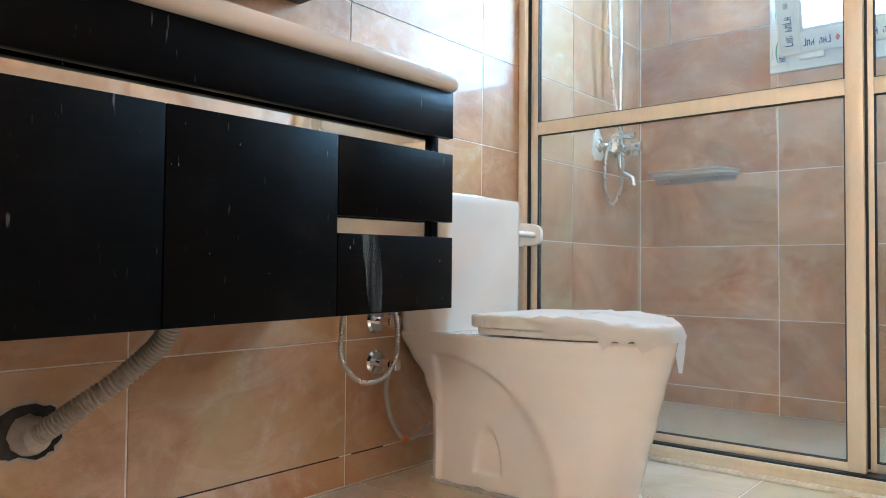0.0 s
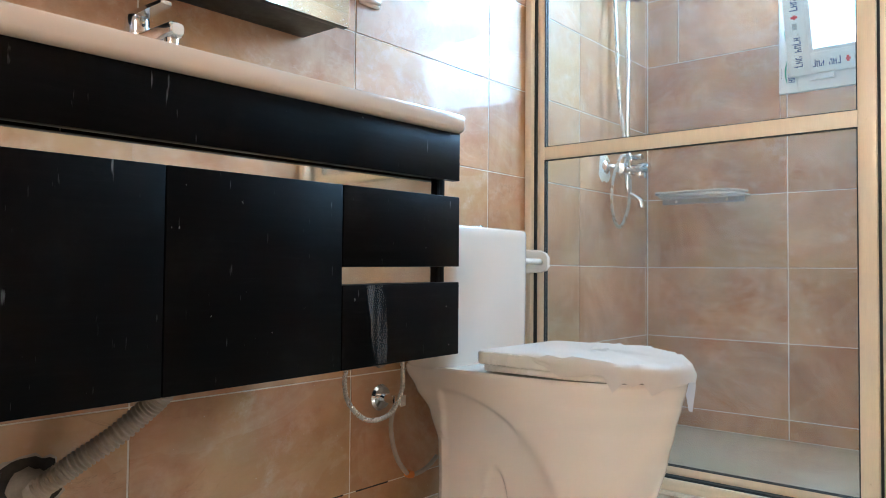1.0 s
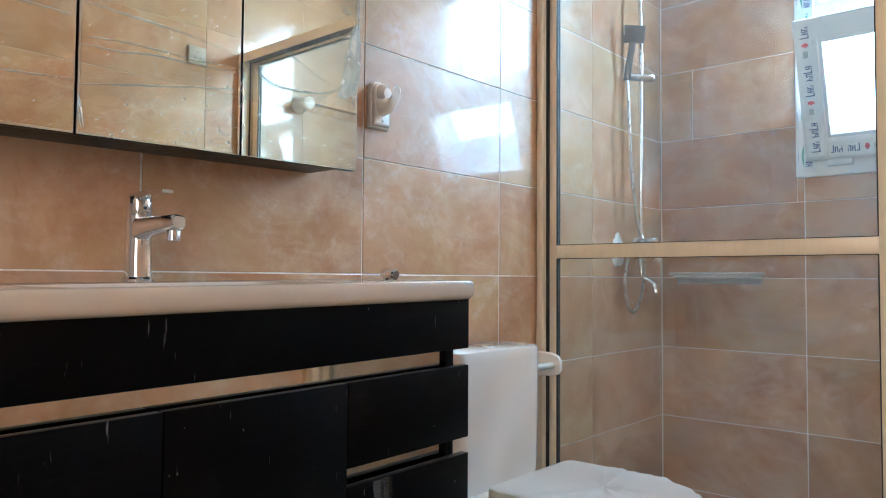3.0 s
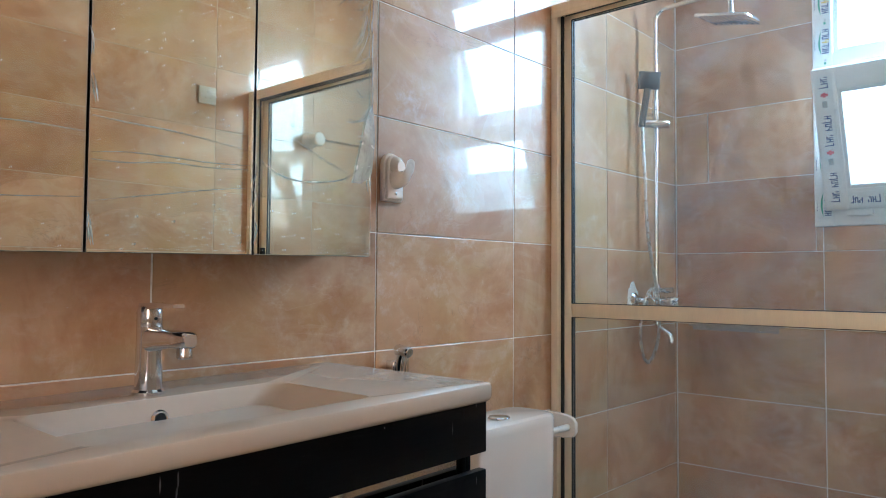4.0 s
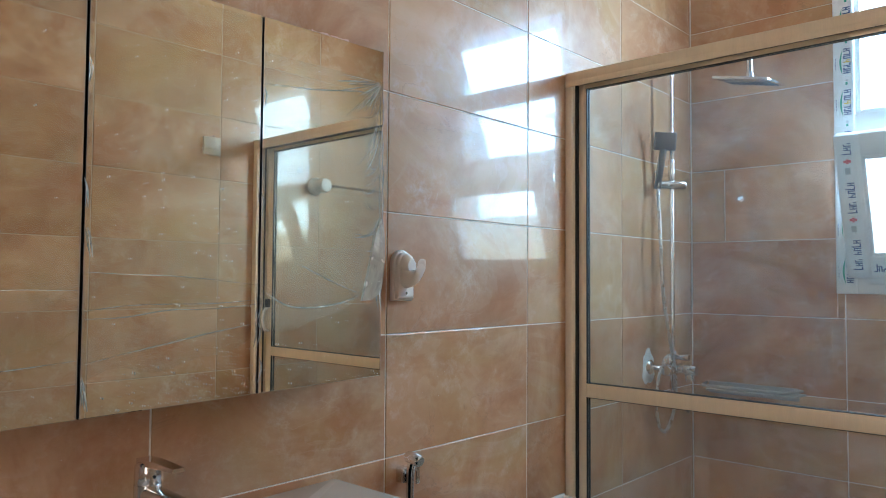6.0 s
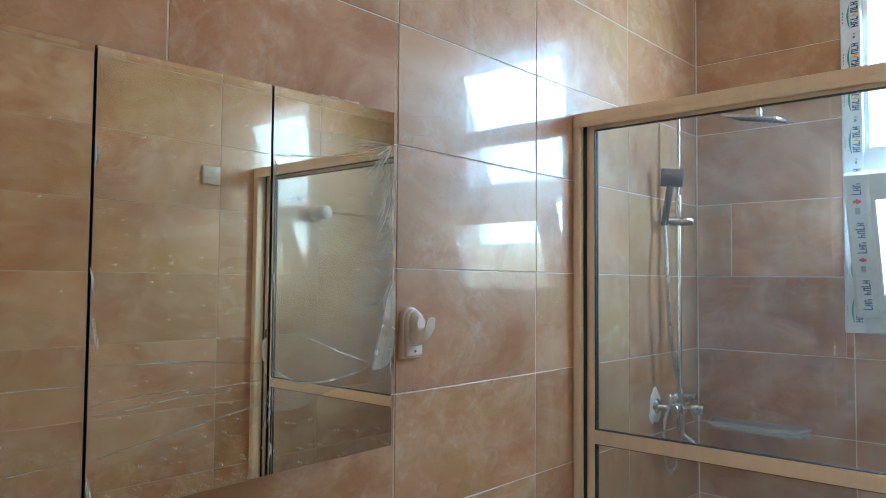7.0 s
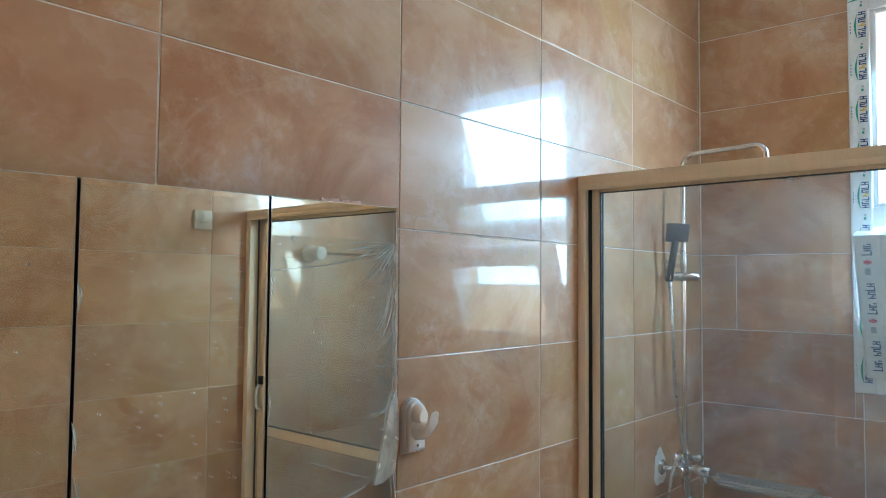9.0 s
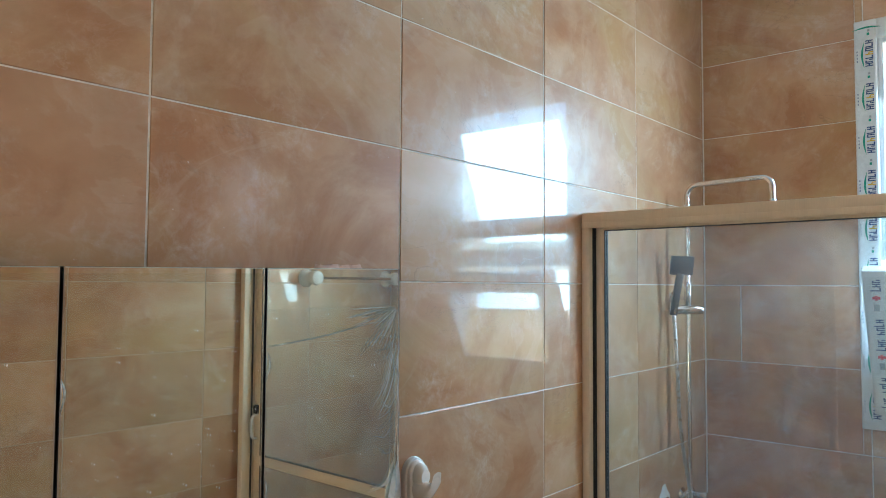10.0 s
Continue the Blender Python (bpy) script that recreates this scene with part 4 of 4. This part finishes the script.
hp = smooth_path([(-1.760, -0.040, 0.835), (-1.79, -0.040, 0.70), (-1.835, -0.035, 0.52), (-1.858, -0.035, 0.42), (-1.862, -0.038, 0.35), (-1.844, -0.05, 0.306), (-1.809, -0.07, 0.278), (-1.756, -0.09, 0.289), (-1.731, -0.108, 0.344), (-1.734, -0.115, 0.405), (-1.728, -0.10, 0.456), (-1.710, -0.06, 0.45)], 60)
part("hose", tube(hp, lambda t: 0.0064 + 0.0005 * math.sin(t * 2 * math.pi * 82), 10), STEEL, bid, "braided steel hose in a loop")

# ---- stop valves below ----


def angle_valve(z, pipe):
    v = thing("angle_valve", (-1.70, 0, z), "chrome angle stop valve on the tiled wall", "valve", "stop valves")
    part("rose", turned([(0.036, -0.0008), (0.036, -0.003), (0.030, -0.010), (0.014, -0.013)], 'y', (-1.70, 0, z), 24), CHROME, v)
    part("body", tube([(-1.70, -0.01, z), (-1.70, -0.055, z), (-1.70, -0.06, z)], 0.0125, 14), CHROME, v)
    part("outlet", tube([(-1.70, -0.045, z), (-1.685, -0.047, z - 0.006), (-1.672, -0.047, z - 0.014)] if pipe else [(-1.70, -0.045, z), (-1.69, -0.048, z + 0.012)], 0.009, 12), CHROME, v)
    part("knob", box(-1.712, -1.688, -0.088, -0.062, z - 0.016, z + 0.016, 0.006), CHROME, v)
    return v


angle_valve(0.430, False)
low_valve = angle_valve(0.315, True)
fp = smooth_path([(-1.690, -0.047, 0.300), (-1.705, -0.047, 0.25), (-1.694, -0.046, 0.19), (-1.668, -0.044, 0.14), (-1.625, -0.042, 0.099), (-1.58, -0.040, 0.096), (-1.54, -0.038, 0.105), (-1.50, -0.035, 0.125)], 8)
part("supply_hose", tube(fp, 0.0065, 10), HOSE, low_valve, "grey flexible supply hose")
part("tape", tube([(-1.634, -0.042, 0.104), (-1.625, -0.042, 0.099), (-1.614, -0.0415, 0.097)], 0.0105, 12), ORANGE, low_valve, "orange tape")

# ---- drain hose and broken-out hole ----
drain = thing("drain_pipe", (-2.57, 0, 0.27), "corrugated white drain hose puttied into a rough wall hole", "pipe")
hr = random.Random(12)
h0 = [Vector((-2.592 + math.copysign(abs(math.cos(a)) ** 0.6, math.cos(a)) * 0.058 * hr.uniform(0.88, 1.12), -0.0012, 0.268 + math.copysign(abs(math.sin(a)) ** 0.6, math.sin(a)) * 0.047 * hr.uniform(0.88, 1.12))) for a in (2 * math.pi * i / 30 for i in range(30))]
h1 = [Vector((-2.592 + (q.x + 2.592) * 0.9, -0.0022, 0.268 + (q.z - 0.268) * 0.9)) for q in h0]
part("hole_edge", loft([h0, h1]), HOLE, drain, "dark chipped mortar")
hx0 = [Vector((-2.592 + (q.x + 2.592) * hr.uniform(0.98, 1.2), -0.0006, 0.268 + (q.z - 0.268) * hr.uniform(0.98, 1.2))) for q in h0]
part("plaster_smear", loft([hx0, [q + Vector((0, -0.0004, 0)) for q in hx0]]), PUTTY, drain, "thin smeared mortar")
pl = [[Vector((-2.590 + r * math.cos(a) * hr.uniform(0.9, 1.1), -y, 0.264 + r * math.sin(a) * hr.uniform(0.9, 1.1))) for a in (2 * math.pi * i / 20 for i in range(20))] for r, y in ((0.036, 0.002), (0.034, 0.016), (0.029, 0.032), (0.025, 0.042))]
part("putty_collar", loft(pl), PUTTY, drain, "lumpy white putty")
dp = smooth_path([(-2.588, -0.035, 0.268), (-2.562, -0.06, 0.292), (-2.529, -0.085, 0.322), (-2.49, -0.11, 0.354), (-2.452, -0.14, 0.396), (-2.431, -0.17, 0.432), (-2.422, -0.20, 0.475), (-2.435, -0.24, 0.53), (-2.46, -0.265, 0.60), (-2.469, -0.27, 0.72), (-2.469, -0.27, 0.858)], 58)
part("corrugated_hose", tube(dp, lambda t: 0.0195 + 0.0020 * math.sin(t * 2 * math.pi * 62), 16), HOSE, drain)

# ---- toilet ----
TCX = -1.45
toilet = thing("toilet", (TCX, -0.35, 0.0), "white one-piece toilet with closed lid under packing film", "toilet")


def lerp_table(table, z):
    for (z0, *a), (z1, *b) in zip(table, table[1:]):
        if z <= z1:
            t = (z - z0) / (z1 - z0)
            t = t * t * (3 - 2 * t) * 0.5 + t * 0.5
            return [p + (q - p) * t for p, q in zip(a, b)]
    return table[-1][1:]


BODY = [(0.0, -0.112, -0.640, 0.166), (0.012, -0.112, -0.648, 0.166), (0.10, -0.112, -0.668, 0.164), (0.20, -0.110, -0.697, 0.165), (0.28, -0.085, -0.716, 0.172), (0.34, -0.045, -0.732, 0.186), (0.385, -0.020, -0.744, 0.197), (0.398, -0.018, -0.747, 0.199), (0.405, -0.021, -0.743, 0.196)]


def d_outline(yb, yf, w, n_side=60, n_front=64, n_back=8, rb=0.05):
    """A D-shaped outline: straight back with rounded corners, straight sides, elliptic front."""
    ym = yf + (yb - yf) * 0.52
    pts = []
    for i in range(n_back):
        pts.append((-(w - rb) + 2 * (w - rb) * i / n_back, yb))
    for i in range(7):
        a = radians(90 - 90 * i / 6)
        pts.append((w - rb + rb * math.cos(a), yb - rb + rb * math.sin(a)))
    for i in range(1, n_side):
        pts.append((w, yb - rb + (ym - yb + rb) * i / n_side))
    for i in range(n_front + 1):
        a = math.pi * i / n_front
        c = math.cos(a)
        pts.append((math.copysign(abs(c) ** 0.9, c) * w, ym + (yf - ym) * math.sin(a) ** 0.9))
    for i in range(1, n_side):
        pts.append((-w, ym + (yb - rb - ym) * i / n_side))
    for i in range(7):
        a = radians(180 - 90 * i / 6)
        pts.append((-(w - rb) + rb * math.cos(a), yb - rb + rb * math.sin(a)))
    return pts


def sstep(a, b, x):
    t = min(1.0, max(0.0, (x - a) / (b - a)))
    return t * t * (3 - 2 * t)


def relief(y, z):
    """How far the moulded side panel lies below the skin."""
    e = math.hypot((y + 0.175) / 0.335, z / 0.345)
    d = 0.011 * sstep(1.03, 0.965, e) * sstep(-0.150, -0.164, y)
    if z > 0.0:
        a = math.hypot((y + 0.312) / 0.046, (z - 0.045) / 0.125)
        d += 0.010 * sstep(1.05, 0.8, a) * sstep(0.040, 0.050, z)
    return d


rings = []
zs = [0.0, 0.006, 0.012] + [0.012 + (0.38 - 0.012) * i / 86 for i in range(1, 87)] + [0.387, 0.393, 0.398, 0.402, 0.405]
for z in zs:
    yb, yf, w = lerp_table(BODY, z)
    ring = []
    for x, y in d_outline(yb, yf, w):
        k = relief(y, z) * sstep(0.55, 0.85, abs(x) / w)
        ring.append(Vector((TCX + math.copysign(max(abs(x) - k, 0), x), y, z)))
    rings.append(ring)
part("bowl_body", loft(rings), CERAMIC, toilet)
tank = [rounded(TCX, -0.108, hx, hy, r, z, 8) for z, hx, hy, r in ((0.395, 0.198, 0.080, 0.05), (0.43, 0.203, 0.083, 0.05), (0.60, 0.205, 0.085, 0.05), (0.755, 0.205, 0.085, 0.05), (0.774, 0.205, 0.085, 0.05), (0.781, 0.202, 0.082, 0.048), (0.784, 0.196, 0.076, 0.045))]
part("tank", loft(tank), CERAMIC, toilet)
part("flush_button", turned([(0.030, 0.784), (0.031, 0.787), (0.029, 0.790), (0.020, 0.7915)], 'z', (TCX, -0.125, 0), 28), CHROME, toilet, "round chrome flush button")
LID = [Vector((TCX + x, y, 0)) for x, y in d_outline(-0.280, -0.748, 0.197, 20, 32, 6, 0.028)]
part("seat", slab([Vector((TCX + (q.x - TCX) * 0.94, -0.5 + (q.y + 0.5) * 0.95, 0)) for q in LID], 0.4085, 0.4255, 0.004), PLASTIC, toilet)


def droop(bm):
    """The lid falls a little towards its front."""
    for v in bm.verts:
        v.co.z -= 0.015 * sstep(-0.52, -0.77, v.co.y) * sstep(0.40, 0.45, v.co.z)
    return bm


lid = part("lid", droop(slab([Vector((TCX + (q.x - TCX) * 1.012, q.y, 0)) for q in LID], 0.4265, 0.458, 0.006)), PLASTIC, toilet)
part("hinge", box(TCX - 0.09, TCX + 0.09, -0.284, -0.262, 0.406, 0.440, 0.006), PLASTIC, toilet)
part("buffer_clip", box(TCX - 0.172, TCX - 0.135, -0.640, -0.628, 0.4245, 0.4262, 0.0005), CHROME, lid)
# packing film laid over the lid, hanging ragged over its front
rf = random.Random(6)
cx, cy = TCX, -0.50
rows = []
for s in (0.02, 0.2, 0.4, 0.6, 0.75, 0.88, 0.97, 1.01):
    row = []
    for q in LID:
        x, y = cx + (q.x * 1.0 - cx) * s * 1.008, cy + (q.y - cy) * s
        zz = 0.4588 + 0.0016 * abs(noise.noise(Vector((x * 9, y * 9, 3)))) + 0.0085 * (1 - abs(noise.noise(Vector((x * 24 + y * 9, y * 24, 7))) * 2.2)) ** 2 * sstep(-0.35, -0.5, y)
        if s > 1:
            g = sstep(-0.40, -0.50, y)
            x, y, zz = cx + (x - cx) * (0.975 + 0.025 * g), cy + (y - cy) * (0.975 + 0.025 * g), 0.4592 - 0.0057 * g
        row.append(Vector((x, y, zz)))
    rows.append(row)
for step in (1, 2, 3, 4, 5):
    row = []
    for q in LID:
        ang = math.atan2(q.y - cy, q.x - cx)
        cover, forward = sstep(-0.40, -0.50, q.y), sstep(-0.42, -0.66, q.y)
        jag = noise.noise(Vector((math.cos(ang) * 4, math.sin(ang) * 4, 1)))
        fine = noise.noise(Vector((math.cos(ang) * 14, math.sin(ang) * 14, 5)))
        drop = 0.010 + forward * (0.038 + 0.042 * jag + 0.022 * fine) + 0.095 * math.exp(-((ang + 1.02) / 0.10) ** 2)
        out = 1.018 + (0.034 * noise.noise(Vector((q.x * 48, q.y * 48, step * 0.5))) + 0.030 * forward) * step / 5
        hang = Vector((cx + (q.x - cx) * out * 1.008, cy + (q.y - cy) * out, 0.4535 - max(drop, 0.004) * step / 5))
        rest = Vector((cx + (q.x - cx) * (0.985 - 0.002 * step), cy + (q.y - cy) * (0.985 - 0.002 * step), 0.4588))
        row.append(rest.lerp(hang, cover))
    rows.append(row)
film = single("packing_film", droop(loft(rows, False)), FOAM_FILM, "thin white foam packing film draped over the toilet lid", "film")
# bead of mortar round the foot
bd = smooth_path([(TCX + x * 1.01, y - (0.004 if y < -0.4 else 0), 0.003 + 0.0015 * math.sin(i * 1.7)) for i, (x, y) in enumerate(d_outline(-0.112, -0.640, 0.166, 8, 14, 3))], 2)
part("bedding_bead", tube(bd, lambda t: 0.006 + 0.003 * abs(math.sin(t * 61)) * abs(math.sin(t * 23)), 7), PUTTY, toilet, "rough beige bedding mortar")

# ---- paper holder beside the tank ----
ph = thing("paper_holder", (-1.10, 0, 0.69), "white ceramic toilet paper holder without a roll", "paper holder")
part("backplate", box(-1.185, -1.015, -0.012, -0.001, 0.645, 0.742, 0.005), CERAMIC, ph)
for ax in (-1.022, -1.172):
    armr = []
    for y, h, zc in ((-0.008, 0.043, 0.694), (-0.05, 0.040, 0.696), (-0.085, 0.037, 0.695), (-0.104, 0.030, 0.694), (-0.112, 0.018, 0.694)):
        armr.append([Vector((ax + dx, y, zc + dz)) for dx, dz in ((-0.008, -h * 0.9), (-0.004, -h), (0.004, -h), (0.008, -h * 0.9), (0.008, h * 0.9), (0.004, h), (-0.004, h), (-0.008, h * 0.9))])
    part("arm", loft(armr), CERAMIC, ph)
part("roller", tube([(-1.170, -0.086, 0.694), (-1.165, -0.086, 0.694), (-1.10, -0.086, 0.694), (-1.035, -0.086, 0.694), (-1.024, -0.086, 0.694)], lambda t: 0.0105 if 0.05 < t < 0.95 else 0.007, 16), PLASTIC, ph)

# ---- opposite wall: socket, towel bar, plugged holes ----
sock = thing("wall_socket", (-1.236, YS, 2.03), "cream three-pin wall socket high on the tiles", "socket")
part("plate", box(-1.282, -1.190, YS + 0.001, YS + 0.011, 2.009, 2.095, 0.003), CREAM, sock)
for dx, dz, w, h in ((0.0, 0.016, 0.004, 0.010), (-0.013, -0.012, 0.007, 0.004), (0.013, -0.012, 0.007, 0.004)):
    part("pin_hole", box(-1.236 + dx - w / 2, -1.236 + dx + w / 2, YS + 0.0105, YS + 0.0118, 2.052 + dz - h / 2, 2.052 + dz + h / 2), BLACK, sock, smooth=False)
part("switch", box(-1.278, -1.266, YS + 0.0105, YS + 0.0145, 2.043, 2.061, 0.001), CREAM, sock)
for dx in (-0.038, 0.038):
    part("screw", turned([(0.003, 0.0105), (0.003, 0.0120), (0.001, 0.0124)], 'y', (-1.236 + dx, YS, 2.052), 10), CHROME, sock)
bar = thing("towel_bar", (-0.33, YS, 1.922), "chrome towel bar with white ceramic ends", "towel bar")
for ex in (-0.617, -0.047):
    part("post", turned([(0.047, 0.001), (0.047, 0.012), (0.036, 0.026), (0.030, 0.048), (0.035, 0.066), (0.039, 0.084), (0.034, 0.100), (0.020, 0.109), (0.008, 0.111)], 'y', (ex, YS, 1.922), 24), CERAMIC, bar)
part("rail", tube([(-0.607, YS + 0.082, 1.922), (-0.33, YS + 0.082, 1.922), (-0.057, YS + 0.082, 1.922)], 0.0075, 12), CHROME, bar)
for px, pz in ((-0.89, 1.983), (-0.72, 1.995)):
    pg = single("wall_plug", turned([(0.016, 0.0008), (0.014, 0.004), (0.007, 0.005)], 'y', (px, YS, pz), 14), PUTTY, "grey putty-filled screw hole in the tiles", "wall plug", "plugged holes")


# ---- tiles ----
_tile_cache = {}
GAP, GAP_LEVEL, THICK = 0.0042, 0.0030, 0.009
rt = random.Random(33)


def tile_mesh(w, h, mat):
    """A glazed tile with eased edges; face at local y = 0, towards -y."""
    key = (round(w, 4), round(h, 4), mat.name)
    if key not in _tile_cache:
        e = 0.0012
        a, b = w / 2, h / 2
        ring = lambda f, y: [Vector((-a + f, y, -b + f)), Vector((a - f, y, -b + f)), Vector((a - f, y, b - f)), Vector((-a + f, y, b - f))]
        bm = loft([ring(0, THICK), ring(0, e), ring(e * 0.4, e * 0.3), ring(e, 0)])
        _tile_cache[key] = mesh_of("tile", bm, mat, False)
    return _tile_cache[key]


def lay(parent, place, u, v, w, h, mat, name="tile", wobble=0.09):
    ob = new(name, tile_mesh(w, h, mat))
    ob.parent = parent
    ob.matrix_basis = place(u, v) @ pose(0, rt.uniform(-0.0003, 0.0003), 0, rt.uniform(-wobble, wobble), 0, rt.uniform(-wobble, wobble))
    return ob


def clip_rect(r, hole):
    a0, a1, b0, b1 = r
    if not hole or a1 <= hole[0] or a0 >= hole[1] or b1 <= hole[2] or b0 >= hole[3]:
        return [r]
    out = []
    if a0 < hole[0]:
        out.append((a0, hole[0] + GAP / 2, b0, b1))
    if a1 > hole[1]:
        out.append((hole[1] - GAP / 2, a1, b0, b1))
    m0, m1 = max(a0, hole[0]), min(a1, hole[1])
    if b0 < hole[2]:
        out.append((m0, m1, b0, hole[2]))
    if b1 > hole[3]:
        out.append((m0, m1, hole[3], b1))
    return out


def tile_wall(parent, place, lo, hi, joints_for_row, hole=None):
    zrows = [0.0] + [Z0 + PITCH * k for k in range(11)]
    zrows[-1] = min(zrows[-1], TOP)
    for k, (b0, b1) in enumerate(zip(zrows, zrows[1:])):
        js = sorted({lo, hi, *[j for j in joints_for_row(k - 1) if lo + 0.004 < j < hi - 0.004]})
        for a0, a1 in zip(js, js[1:]):
            for r in clip_rect((a0, a1, b0, b1), hole):
                w, h = r[1] - r[0] - GAP, r[3] - r[2] - GAP_LEVEL
                if w > 0.006 and h > 0.006:
                    lay(parent, place, (r[0] + r[1]) / 2, (r[2] + r[3]) / 2, w, h, TILE)


W = 0.5965
# vanity wall: stacked joints, a sliver in the shower corner
tile_wall(wall_vanity, lambda u, v: pose(u, 0, v), XW, 0.0, lambda k: [-0.015] + [-0.615 - W * n for n in range(8)])


def east_joints(k):
    base = [-0.595 - W * n for n in range(4)]
    return base + [-0.145] if k == 5 else base


tile_wall(wall_window, lambda u, v: pose(0, u, v, 0, 0, -90), YS, 0.0, east_joints, WIN)
tile_wall(wall_socket, lambda u, v: pose(u, YS, v, 0, 0, 180), XW, 0.0, lambda k: [-0.590 - W * n for n in range(8)])
tile_wall(wall_behind, lambda u, v: pose(XW, u, v, 0, 0, 90), YS, 0.0, lambda k: [-0.30 - W * n for n in range(4)], LIGHT_HOLE)
floor_ob = bpy.data.objects["floor"]


def lay_floor(x0, x1, y0, y1, sx, sy, ox, oy, mat, wob):
    nx, ny = int((x1 - x0) / sx) + 2, int((y1 - y0) / sy) + 2
    xs = sorted({x0, x1, *[q for q in (ox + sx * i for i in range(-nx, nx)) if x0 + 0.01 < q < x1 - 0.01]})
    ys = sorted({y0, y1, *[q for q in (oy + sy * i for i in range(-ny, ny)) if y0 + 0.01 < q < y1 - 0.01]})
    for a0, a1 in zip(xs, xs[1:]):
        for b0, b1 in zip(ys, ys[1:]):
            lay(floor_ob, lambda u, v: Matrix.Translation((u, v, 0)) @ Matrix.Rotation(radians(-90), 4, 'X'), (a0 + a1) / 2, (b0 + b1) / 2, a1 - a0 - GAP, b1 - b0 - GAP, mat, wobble=wob)


lay_floor(XW, -0.955, YS, 0.0, 0.40, 0.40, -1.36, -0.02, FLOOR_TILE, 0.06)
lay_floor(-0.955, 0.0, YS, 0.0, 2.0, 3.0, -0.955, 0.0, TRAY, 0.0)
part("corner_joint", box(-0.0055, -0.0005, -0.0055, -0.0005, 0.001, TOP - 0.001, 0.0015), GROUT, wall_window, "pale grout run down the corner")
# the joint over the skirting has lost its grout under the vanity
for a, b in ((-2.34, -1.83), (-1.785, -1.665)):
    part("open_joint", box(a, b, -0.0004, 0.0014, Z0 - 0.0018, Z0 + 0.0018), HOLE, wall_vanity, smooth=False)
